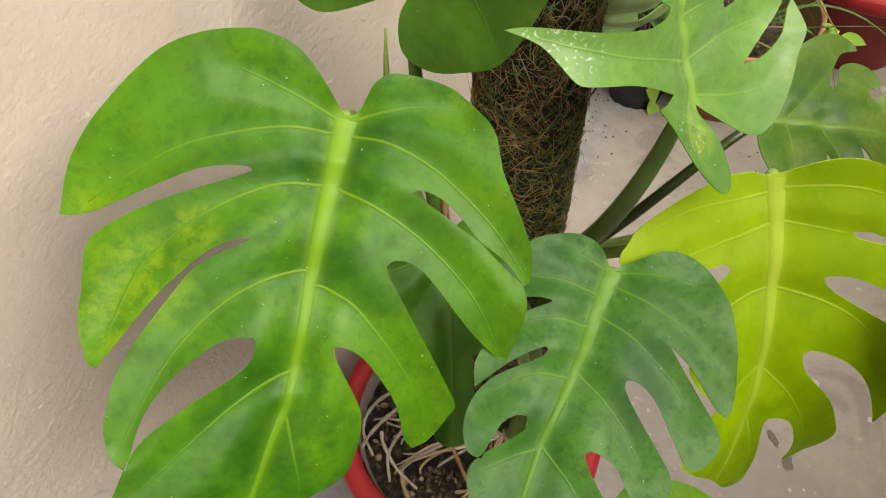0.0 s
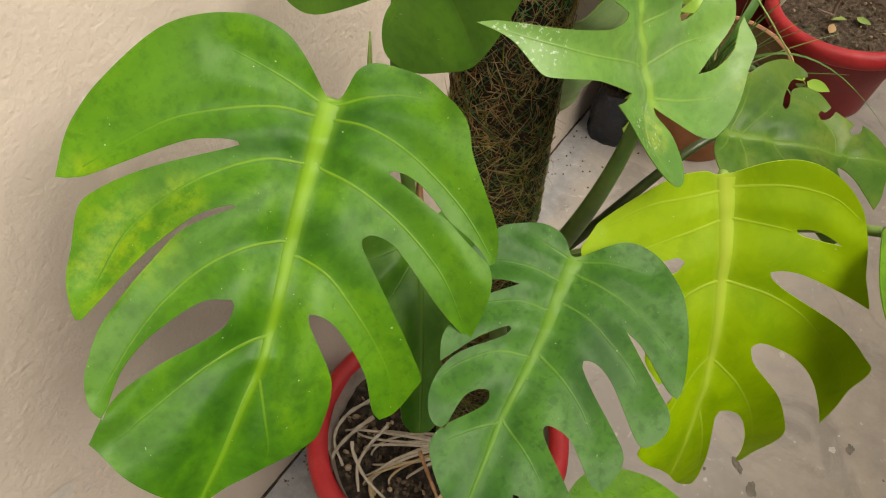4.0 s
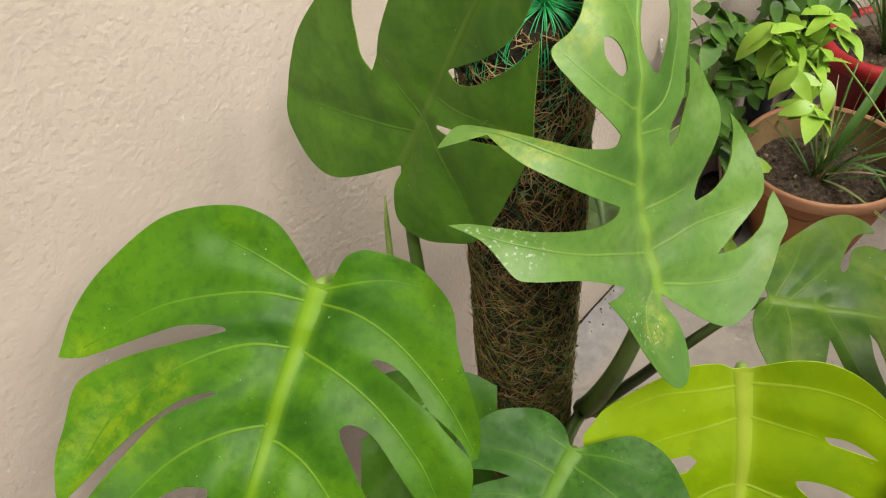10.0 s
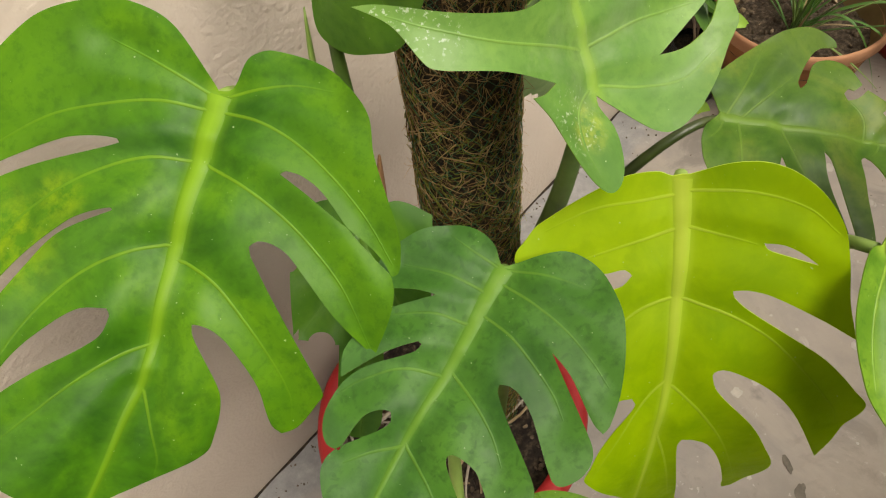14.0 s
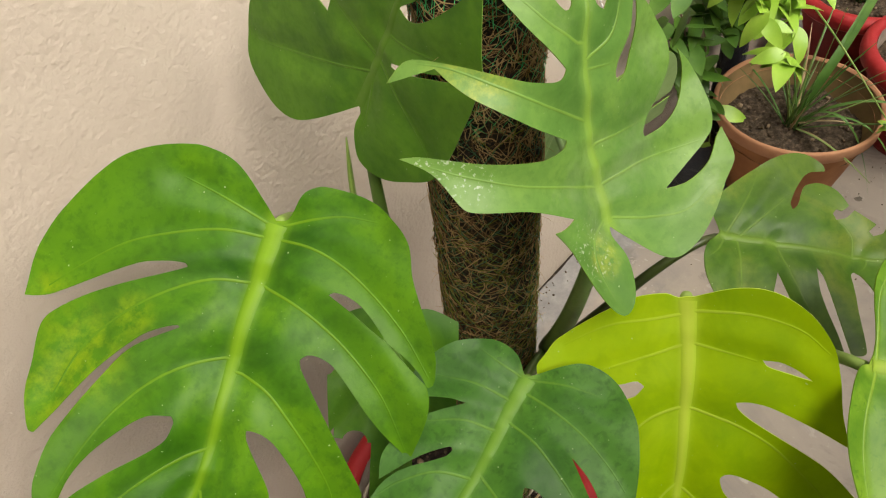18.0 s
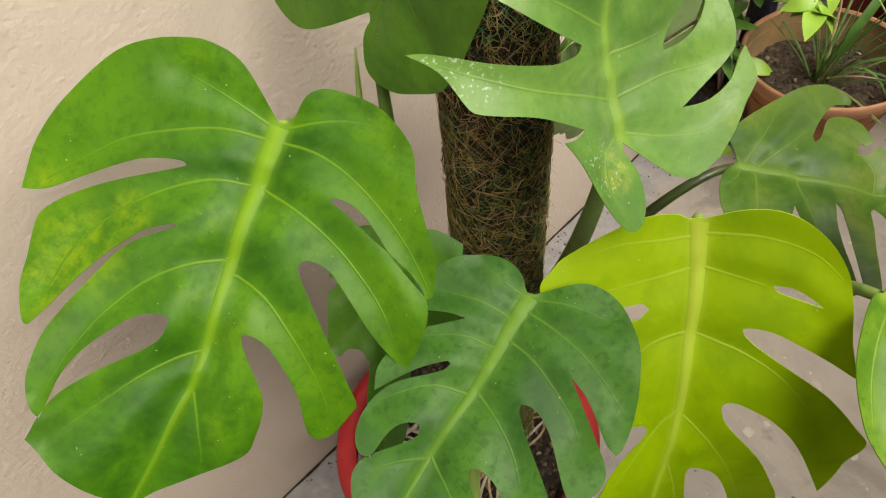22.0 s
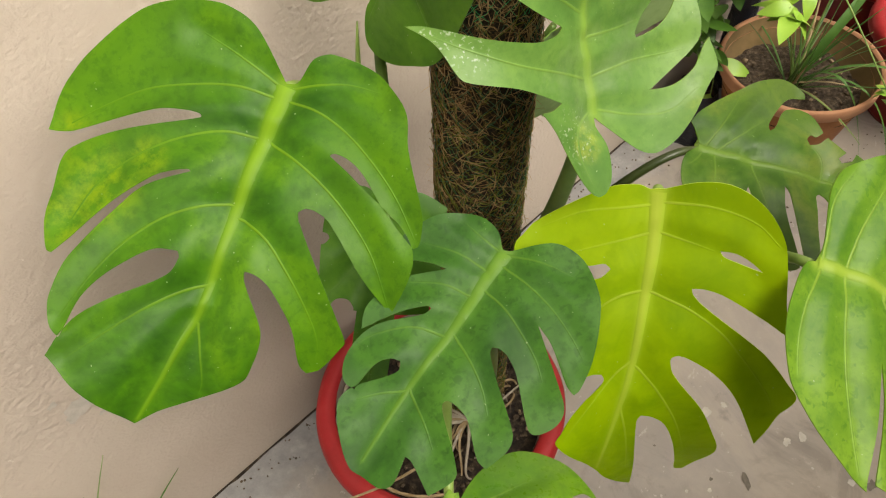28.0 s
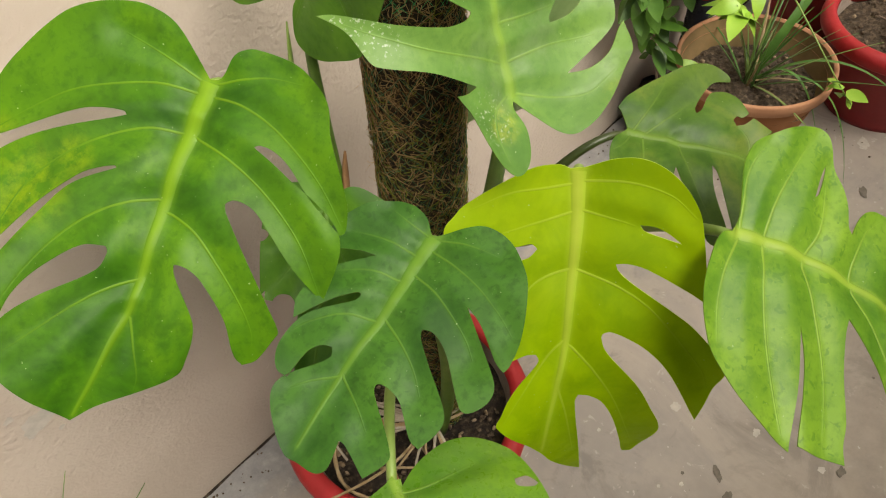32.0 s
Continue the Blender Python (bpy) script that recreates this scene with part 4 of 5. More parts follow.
        faces = [(c_ * m + i, c_ * m + i + 1, c_ * m + m + i + 1, c_ * m + m + i) for c_ in range(len(across) - 1) for i in range(m - 1)]
        rm = bpy.data.meshes.new(name)
        rm.from_pydata(rows.tolist(), [], [f[::-1] for f in faces])
        rm.materials.append(material)
        rm.polygons.foreach_set("use_smooth", [True] * len(rm.polygons))
        along = np.linspace(first, last, m)
        near = np.exp(-(to_segments(line, mid) / 0.0060) ** 2) * 0.55
        low = 0.45 * tint(line)
        fade = np.concatenate([np.maximum(along * f, low * (1 if f < 0.2 else 0)) for x, z, f in across])
        rm.attributes.new("fade", "FLOAT", "POINT").data.foreach_set("value", fade.astype(np.float32))
        rm.attributes.new("vein", "FLOAT", "POINT").data.foreach_set("value", np.tile(np.maximum(near, 0.25), len(across)).astype(np.float32))
        rm.attributes.new("outer", "FLOAT", "POINT").data.foreach_set("value", np.tile(np.clip(to_segments(line, mid) / 0.11, 0, 1), len(across)).astype(np.float32))
        ro = new(name, rm)
        ro.parent = ob
        if label:
            ro["label"] = label

    r0, r1 = rib
    widths = [1.25 * (r0 + (r1 - r0) * (i / len(runs[0])) ** 0.65) for i in range(len(runs[0]))]
    ridge_on("midrib", runs[0], widths, 0.0010, 1.0, 0.45, "pale raised midrib")
    for ln in runs[1:]:
        if len(ln) > 3:
            ridge_on("vein", ln, [0.0014 - 0.0007 * i / len(ln) for i in range(len(ln))], 0.0006, 0.62, 0.0)
    if stalk:
        path = bez([Vector(lift(mid[1], -0.0065)[0])] + [Vector(p) for p in stalk], 18)
        part("petiole", tube(path, [stalk_r[1] + (stalk_r[0] - stalk_r[1]) * i / 18 for i in range(19)], 10), stalk_material or STALK, ob, "smooth round green leaf stalk")
    return ob


def plain_shape(base, along, normal, bend, length, half, lobes, depth, seed):
    """A leaf shape of its own: a heart outline cut into a number of lobes on each side."""
    rng = random.Random(seed)
    sides = []
    for sgn in (1, -1):
        knots = [(0, 0), (-0.10 * length, 0.35 * half * sgn), (-0.04 * length, 0.8 * half * sgn)]
        for i in range(lobes):
            s0, s1 = i / lobes, (i + 1) / lobes
            w = half * (1.0 - 0.75 * s1**2) * rng.uniform(0.92, 1.06)
            u0 = length * (0.12 + 0.78 * s0)
            u1 = length * (0.12 + 0.80 * s1)
            knots += [(u0 + 0.05 * length, w * sgn), (u1, w * 0.95 * sgn)]
            if i < lobes - 1:
                knots += [(u1 - 0.03 * length, w * (1 - depth) * sgn), (u1 + 0.02 * length, w * (1 - depth) * sgn)]
        knots += [(0.99 * length, 0.12 * half * sgn), (length, 0)]
        sides.append([(1000 * a, 1000 * b) for a, b in knots])
    return dict(base=base, along=along, normal=normal, bend=bend, length=length, left=sides[0], right=sides[1])


def mathutils_cdt(points, edges, faces, kind, eps):
    from mathutils.geometry import delaunay_2d_cdt
    return delaunay_2d_cdt(points, edges, faces, kind, eps)


# ---------------------------------------------------------------- the monstera
POLE_A, POLE_B = Vector((0.3105, -0.1831, 0.1950)), Vector((0.3425, -0.1937, 1.0900))
POLE_R = 0.0509
OLD_BASE, OLD_ALONG, OLD_NORMAL = (0.198, -0.190, 0.792), (-0.62, -0.42, -0.60), (-0.32, -0.52, 0.79)
NODE_LEFT, NODE_RIGHT = (0.243, -0.150, 0.688), (0.366, -0.24, 0.60)


def build_monstera():
    plant = thing("monstera_plant", "large split-leaf monstera with green, dark and lime leaves", "plant")
    monstera_leaf(plant, LEAF_BROAD, "broad glossy mid-green leaf with deep splits", GREEN, EDGE, (0.0068, 0.0010),
                  [(0.205, -0.095, 0.90), (0.237, -0.120, 0.802), NODE_LEFT], STALK_PALE, (0.0085, 0.0055), seed=1, wave=0.0014, quilt=0.0048,
                  patches=[(140, -92, 42), (171, -106, 30), (102, -67, 20), (106, -132, 18)])
    monstera_leaf(plant, LEAF_DARK, "dark bluish-green leaf with rounded lobes", DARK, EDGE, (0.0056, 0.0009),
                  [(0.228, -0.318, 0.79), (0.262, -0.272, 0.68), NODE_RIGHT], STALK, (0.0075, 0.0048), seed=2, wave=0.0012, quilt=0.0040)
    monstera_leaf(plant, LEAF_LIME, "young yellow-lime leaf with deep lobes", LIME, EDGE_LIME, (0.0056, 0.0010),
                  [(0.325, -0.402, 0.83), (0.332, -0.35, 0.72), NODE_RIGHT], STALK_PALE, (0.0075, 0.0045), seed=3, wave=0.0012, quilt=0.0028,
                  holes=[[(33, 54), (32, 66), (36, 78), (42, 88), (41, 79), (39, 65), (37, 57)]])
    monstera_leaf(plant, LEAF_PALE, "pale dusty green leaf with long curling lobes", PALE, EDGE, (0.0052, 0.0010),
                  [(0.312, -0.322, 0.86), (0.322, -0.298, 0.75), (0.342, -0.262, 0.66), NODE_RIGHT], STALK, (0.0125, 0.0058), seed=4, quilt=0.0036,
                  holes=[[(192, 57), (192, 53), (187, 47), (178, 42), (169, 41), (167, 46), (173, 53), (182, 58)]], patches=[(212, 78, 38), (-6, -93, 22), (134, 111, 30), (-6, 29, 18)],
                  spots=[(92, 151, 34), (77, 124, 22), (0, 39, 26), (243, 62, 12)])
    monstera_leaf(plant, LEAF_DEEP, "shaded deep green leaf with upright pointed lobes", DEEP, EDGE_DEEP, (0.0036, 0.0008),
                  [(0.271, -0.110, 0.908), (0.265, -0.120, 0.825), NODE_LEFT], STALK, (0.0080, 0.0042), seed=5, quilt=0.0026, wave=0.0016)
    monstera_leaf(plant, LEAF_DULL, "dull weathered leaf with narrow lower lobes", DULL, EDGE, (0.0036, 0.0008),
                  [(0.392, -0.36, 0.845), (0.352, -0.325, 0.78), (0.352, -0.285, 0.68), NODE_RIGHT], STALK_DARK, (0.0068, 0.0038), seed=6, quilt=0.0038)
    monstera_leaf(plant, LEAF_LOW, "low light green leaf with a torn hole", LOW, EDGE, (0.0045, 0.0009),
                  [(0.094, -0.369, 0.697), (0.129, -0.324, 0.691), (0.186, -0.279, 0.659), (0.262, -0.235, 0.55)], STALK_PALE, (0.0068, 0.0046), seed=7, wave=0.001,
                  holes=[[(32, 106), (31, 119), (40, 127), (43, 121), (39, 106)]], quilt=0.0036)
    monstera_leaf(plant, LEAF_FRESH, "fresh bright green leaf with long strap lobes", FRESH, EDGE, (0.0048, 0.0009),
                  [(0.40, -0.46, 0.79), (0.42, -0.34, 0.66), NODE_RIGHT], STALK_PALE, (0.0075, 0.0045), seed=8, quilt=0.0034,
                  holes=[[(33, 115), (35, 100), (40, 80), (42, 86), (37, 107)]])
    monstera_leaf(plant, plain_shape(OLD_BASE, OLD_ALONG, OLD_NORMAL, (0, 0, 0, 0, 0, 0), 0.185, 0.072, 2, 0.12, 5),
                  "old dark leaf with oval holes, shaded below the others", DEEP, EDGE_DEEP, (0.0032, 0.0008),
                  [(0.222, -0.168, 0.765), NODE_LEFT], STALK, (0.006, 0.004), seed=9, holes=[[(102, -22), (105, -24), (108, -29), (109, -34), (108, -40), (105, -44), (101, -45), (97, -43), (94, -39), (93, -33), (94, -28), (98, -24)], [(36, -53), (39, -55), (42, -58), (42, -63), (41, -67), (39, -70), (36, -71), (33, -70), (30, -66), (30, -62), (31, -57), (33, -54)]])
    monstera_leaf(plant, plain_shape((0.44, -0.20, 0.86), (0.45, 0.15, -0.88), (-0.37, -0.86, -0.33), (0, 0, 0, -0.1, 0, -0.15), 0.29, 0.15, 4, 0.55, 8),
                  "pale grey-green leaf behind the moss pole", BACKED, EDGE_PALE, (0.0035, 0.001),
                  [(0.44, -0.12, 0.74), (0.42, -0.09, 0.62), (0.35, -0.12, 0.50)], STALK, (0.006, 0.004), seed=10)
    # rolled stipule beside the stalk of the upper leaf
    part("stipule", tube(bez([(0.269, -0.090, 0.920), (0.260, -0.090, 0.866), (0.247, -0.095, 0.812), (0.245, -0.121, 0.727)], 12),
                         [0.0015, 0.003, 0.0045, 0.0055, 0.006, 0.006, 0.006, 0.006, 0.0058, 0.0055, 0.005, 0.0045, 0.004], 8, squash=0.5), STALK_PALE, plant,
         "folded pale green leaf sheath")
    part("dry_sheath", tube(bez([(0.269, -0.138, 0.778), (0.253, -0.145, 0.738), (0.240, -0.165, 0.709)], 8), [0.003, 0.006, 0.008, 0.009, 0.009, 0.008, 0.006, 0.004, 0.002], 8, squash=0.45),
         SHEATH, plant, "dry brown papery sheath")
    # thick stem along the pole
    part("stem", tube(bez([(0.271, -0.223, 0.195), (0.295, -0.266, 0.442), (0.291, -0.249, 0.581), (0.272, -0.205, 0.63), (0.262, -0.180, 0.665)], 20), 0.011, 12), STALK, plant, "thick knobbly green stem")
    # aerial roots over the soil and the rim
    rng = random.Random(11)
    for i in range(26):
        a = rng.uniform(1.9, 5.9)
        r1 = rng.uniform(0.09, 0.135)
        sx, sy = 0.266, -0.220
        ex, ey = MAIN[0] + r1 * math.cos(a), MAIN[1] + r1 * math.sin(a)
        mx, my = (sx + ex) / 2 + rng.uniform(-0.03, 0.03), (sy + ey) / 2 + rng.uniform(-0.03, 0.03)
        p = bez([(sx, sy, 0.235), (mx, my, 0.25), (ex, ey, 0.214), (ex + rng.uniform(-0.02, 0.02), ey + rng.uniform(-0.02, 0.02), 0.203)], 12)
        part("aerial_root", tube(p, [0.0030 - 0.0014 * k / 12 for k in range(13)], 6), ROOT_GREY if i % 3 else ROOT, plant, "thin woody root")
    for run, r, m, lab in (
            ([(0.150, -0.109, 0.205), (0.123, -0.137, 0.224), (0.104, -0.175, 0.224), (0.107, -0.210, 0.226), (0.129, -0.245, 0.222), (0.156, -0.267, 0.216), (0.172, -0.274, 0.208)], 0.0036, ROOT, "thick tan root looping over the soil"),
            ([(0.205, -0.165, 0.270), (0.182, -0.203, 0.245), (0.164, -0.236, 0.225), (0.154, -0.265, 0.212)], 0.0032, SHEATH, "brown woody root"),
            ([(0.160, -0.201, 0.216), (0.178, -0.225, 0.224), (0.201, -0.245, 0.214)], 0.0026, ROOT, "tan root"),
            ([(0.225, -0.062, 0.230), (0.191, -0.049, 0.224), (0.145, -0.045, 0.220), (0.118, -0.060, 0.212)], 0.0036, ROOT_GREY, "long pale root"),
            ([(0.245, -0.040, 0.230), (0.205, -0.022, 0.224), (0.165, -0.030, 0.222), (0.140, -0.066, 0.214)], 0.0032, ROOT_GREY, "long pale root"),
            ([(0.225, -0.090, 0.232), (0.185, -0.083, 0.224), (0.150, -0.088, 0.222), (0.122, -0.110, 0.212)], 0.0034, ROOT_GREY, "long pale root"),
            ([(0.175, -0.058, 0.226), (0.163, -0.069, 0.224), (0.142, -0.108, 0.222), (0.135, -0.150, 0.212)], 0.0030, ROOT_GREY, "long pale root")):
        p = smooth_line(run, 0.008)
        part("aerial_root", tube(p, [r * (1.0 - 0.35 * k / len(p)) * (1 + 0.18 * math.sin(k * 1.9)) for k in range(len(p))], 7), m, plant, lab)
    part("aerial_root", tube(bez([(0.253, -0.207, 0.229), (0.153, -0.262, 0.273), (0.059, -0.191, 0.262), (0.026, -0.163, 0.240), (-0.019, -0.115, 0.170), (-0.057, -0.077, 0.100)], 22), [0.0028 - 0.0016 * k / 22 for k in range(23)], 6),
         ROOT, plant, "long yellowish root hanging over the pot rim")


build_monstera()


# ---------------------------------------------------------------- moss pole
def fibre(bm, p, d, bend, r, n=4):
    path = [p + d * (i / (n - 1)) + bend * ((i / (n - 1)) ** 2) for i in range(n)]
    tube(path, [r, r, r * 0.8, r * 0.4][:n] if n == 4 else r, 3, cap=False, bm=bm)


def build_pole():
    pole = thing("moss_pole", "coir moss pole wrapped in green net, standing in the red pot", "moss pole")
    ax = (POLE_B - POLE_A)
    H, d = ax.length, ax.normalized()
    e1 = d.orthogonal().normalized()
    e2 = d.cross(e1)
    rng = random.Random(5)

    def on(a, z, r):
        return POLE_A + d * z + (e1 * math.cos(a) + e2 * math.sin(a)) * r

    bm = bmesh.new()
    rings = []
    prof = [(POLE_R * 0.93, H * i / 90) for i in range(91)] + [(POLE_R * 0.85, H + 0.006), (POLE_R * 0.6, H + 0.012), (POLE_R * 0.25, H + 0.015)]
    for r, z in prof:
        rings.append([bm.verts.new(on(2 * math.pi * k / 40, z, r * (1 + 0.07 * noise.noise(Vector((math.cos(k * 0.157) * 4, math.sin(k * 0.157) * 4, z * 25)))
                      + 0.05 * noise.noise(Vector((math.cos(k * 0.157) * 12, math.sin(k * 0.157) * 12, z * 90)))))) for k in range(40)])
    for a, b in zip(rings, rings[1:]):
        for k in range(40):
            bm.faces.new((a[k], a[(k + 1) % 40], b[(k + 1) % 40], b[k]))
    bm.faces.new(rings[-1])
    part("core", bm, COIR_DARK, pole, "dark matted coir core")
    sets = {"tan": bmesh.new(), "brown": bmesh.new(), "moss": bmesh.new()}
    for i in range(15000):
        z = rng.random() * (H - 0.012)
        a = rng.uniform(0, 2 * math.pi)
        r = POLE_R * rng.uniform(0.92, 1.03)
        p = on(a, min(z, H), r)
        nrm = (e1 * math.cos(a) + e2 * math.sin(a))
        tang = (-e1 * math.sin(a) + e2 * math.cos(a))
        q = rng.uniform(0, 2 * math.pi)
        L = rng.uniform(0.008, 0.030)
        dv = (tang * math.cos(q) * 0.75 + d * math.sin(q)) * L + nrm * rng.uniform(-0.001, 0.0022)
        if z > H - 0.05:
            dv = dv - d * max(0.0, dv.dot(d)) * 0.8
        bend = -nrm * (L * L / (2 * POLE_R)) * rng.uniform(0.95, 1.25) + (tang * rng.uniform(-1, 1) + d * rng.uniform(-1, 1)) * L * 0.75
        up = z / H
        pick = rng.random()
        t_ = min(1.0, max(0.0, (up - 0.62) / 0.2))
        # moss all round; the extra share on +x also paints the lit edge
        mossy = 0.40 + (0.5 if nrm.x > 0.45 else 0.0) * (1 - t_)
        key = "tan" if pick < 0.30 + 0.35 * t_ else ("moss" if pick > 1.0 - mossy * (1 - 0.8 * t_) else "brown")
        fibre(sets[key], p, dv, bend, rng.uniform(0.00022, 0.00062))
    for i in range(900):
        a, q = rng.uniform(0, 2 * math.pi), math.sqrt(rng.random())
        p = on(a, H + 0.013 - 0.012 * q**3, POLE_R * 0.95 * q)
        g = rng.uniform(0, 2 * math.pi)
        side = e1 * math.cos(g) + e2 * math.sin(g)
        fibre(sets["tan" if rng.random() < 0.5 else "brown"], p, side * rng.uniform(0.006, 0.016) + d * rng.uniform(-0.003, 0.003), d * -0.003, rng.uniform(0.0003, 0.0006))
    for key, m, lab in (("tan", COIR_TAN, "loose tan coir fibres"), ("brown", COIR_BROWN, "brown coir fibres"), ("moss", MOSS, "greenish mossy fibres, with the pole's lit right edge worked in")):
        ob = part("fibre_layer", sets[key], m, pole, lab)
        ob["kind"] = "stuff"
    # loose hairs standing off the outline
    bm = bmesh.new()
    for i in range(420):
        z, a = rng.random() * H, rng.uniform(0, 2 * math.pi)
        nrm = (e1 * math.cos(a) + e2 * math.sin(a))
        tang = (-e1 * math.sin(a) + e2 * math.cos(a))
        fibre(bm, on(a, z, POLE_R), nrm * rng.uniform(0.004, 0.012) + d * rng.uniform(-0.012, 0.008), tang * rng.uniform(-0.01, 0.01), 0.00022)
    part("loose_hair", bm, COIR_TAN, pole, "stray hairs")["kind"] = "stuff"
    # net: two families of spirals, gathered in a knot on top
    for low, high, m, lab in ((0.0, 0.86, NET_DARK, "dirty green netting"), (0.86, 1.0, NET, "bright green netting")):
        bm = bmesh.new()
        for s in (1, -1):
            for k in range(26):
                a0 = 2 * math.pi * k / 26 + rng.uniform(-0.12, 0.12)
                path = []
                steps = int(90 * (high - low)) + 2
                for i in range(steps + 1):
                    f = low + (high - low) * i / steps
                    z = H * f
                    a = a0 + s * z * 16 + 0.30 * noise.noise(Vector((z * 30, k * 3.7, s)))
                    path.append(on(a, z, POLE_R * (0.99 + 0.06 * noise.noise(Vector((z * 60, k * 1.3, s * 2))))))
                tube(path, 0.00034 if low == 0.0 else 0.00024, 3, cap=False, bm=bm)
        part("net", bm, m, pole, lab)["kind"] = "stuff"
    bm = bmesh.new()
    knot = Vector((0.3285, -0.2205, 1.1080))
    for i in range(110):
        a = rng.uniform(0, 2 * math.pi)
        z = H - rng.uniform(0.0, 0.035)
        end = on(a, z, POLE_R * 1.02)
        edge = on(a, H + 0.004, POLE_R * 0.95)
        path = bez([knot, knot.lerp(edge, 0.6) + d * 0.004, edge, end], 7)
        tube(path, [0.0005, 0.0005, 0.00045, 0.0004, 0.0004, 0.0004, 0.00035, 0.0003], 3, cap=False, bm=bm)
    for i in range(70):
        v = Vector((rng.gauss(0, 1), rng.gauss(0, 1), rng.gauss(0, 1))).normalized()
        if v.dot(d) < -0.1:
            v = v - d * 2 * v.dot(d)
        L = rng.uniform(0.008, 0.024)
        tube([knot, knot + v * L * 0.5 + d * 0.002, knot + v * L], [0.0007, 0.0006, 0.0004], 3, cap=False, bm=bm)
    part("net_knot", bm, NET, pole, "bright green net ends gathered in a star")["kind"] = "stuff"


build_pole()


# ---------------------------------------------------------------- pots
def soil_in(at, r, z, dry, label, seed, clods=120, chips=14):
    bed = thing("potting_soil", label, "soil", (at[0], at[1], 0), kind="stuff")
    part("soil_surface", disc_patch(r, 72, 22, 0.009, seed, z), SOIL_DRY if dry else SOIL, bed)
    rng = random.Random(seed)
    bm = bmesh.new()
    for i in range(clods):
        a, q = rng.uniform(0, 2 * math.pi), r * 0.93 * math.sqrt(rng.random())
        lump(bm, (q * math.cos(a), q * math.sin(a), z + 0.002), rng.uniform(0.002, 0.006), rng.uniform(0, 60), rng)
    part("clods", bm, CLOD, bed, "crumbly dark clods")
    bm = bmesh.new()
    for i in range(chips):
        a, q = rng.uniform(0, 2 * math.pi), r * 0.9 * math.sqrt(rng.random())
        lump(bm, (q * math.cos(a), q * math.sin(a), z + 0.005), rng.uniform(0.003, 0.007), rng.uniform(0, 60), rng)
    part("chips", bm, CHIP, bed, "pale bark chips and pebbles")
    return bed


def red_pot(at, R, H, seed, label):
    pot = thing("flower_pot", label, "flower pot", (at[0], at[1], 0), group="red flower pots")
    t = 0.0165
    lip = [(R - 2 * t, H - 0.012), (R - 1.75 * t, H - 0.003), (R - 1.2 * t, H), (R - 0.6 * t, H - 0.002), (R - 0.15 * t, H - 0.010), (R, H - 0.022), (R - 0.1 * t, H - 0.034), (R - 0.55 * t, H - 0.043), (R - 1.2 * t, H - 0.046)]
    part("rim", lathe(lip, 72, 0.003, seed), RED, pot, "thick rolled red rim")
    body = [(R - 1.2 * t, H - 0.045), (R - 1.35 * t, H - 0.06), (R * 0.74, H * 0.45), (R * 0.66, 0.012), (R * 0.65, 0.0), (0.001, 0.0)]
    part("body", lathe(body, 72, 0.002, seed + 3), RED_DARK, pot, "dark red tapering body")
    lining = [(R - 2 * t, H - 0.011), (R - 2.15 * t, H - 0.03), (R - 2.5 * t, H - 0.07), (R * 0.62, 0.03), (0.001, 0.03)]
    part("lining", lathe(lining, 72, 0.002, seed + 5), GREY_LINING, pot, "bare greyish inner face")
    return pot


def clay_pot(at, R, H, seed, label):
    pot = thing("flower_pot", label, "flower pot", (at[0], at[1], 0))
    t = 0.011
    lip = [(R - t, H - 0.006), (R - 0.6 * t, H), (R - 0.1 * t, H - 0.002), (R, H - 0.006), (R - 0.002, H - 0.03), (R - 0.006, H - 0.033), (R - 0.016, H - 0.034)]
    part("rim", lathe(lip, 72, 0.0015, seed), CLAY_RIM, pot, "paler terracotta collar")
    body = [(R - 0.014, H - 0.033), (R * 0.80, H * 0.45), (R * 0.66, 0.006), (R * 0.64, 0.0), (0.001, 0.0)]
    part("body", lathe(body, 72, 0.0015, seed + 2), CLAY, pot, "terracotta-brown tapering body")
    lining = [(R - t, H - 0.006), (R - t - 0.002, H - 0.03), (R * 0.80, H - 0.08), (R * 0.6, 0.03), (0.001, 0.03)]
    part("lining", lathe(lining, 72, 0.001, seed + 4), CLAY_IN, pot, "mossy inner face")
    return pot


red_pot(MAIN, 0.203, 0.247, 1, "round red-painted pot holding the monstera, on the paving by the wall")
soil_in(MAIN, 0.167, 0.198, False, "dark damp potting soil with roots in the monstera's pot", 4, 420, 60)
red_pot(FAR_RED, 0.200, 0.247, 2, "round red-painted pot with bare twigs, standing on the paving")
soil_in(FAR_RED, 0.161, 0.195, True, "dry crumbly soil in the twig pot", 7, 160, 20)
red_pot(BACK_RED, 0.172, 0.24, 3, "red-painted pot with strap-leaved grass, close to the wall")
soil_in(BACK_RED, 0.133, 0.195, True, "dry soil under the strap-leaved grass", 9, 60, 8)
clay_pot(CLAY_AT, 0.178, 0.243, 4, "brown terracotta pot with thin strap leaves, on the paving")
soil_in(CLAY_AT, 0.157, 0.172, True, "dry brown soil in the terracotta pot", 12, 130, 16)


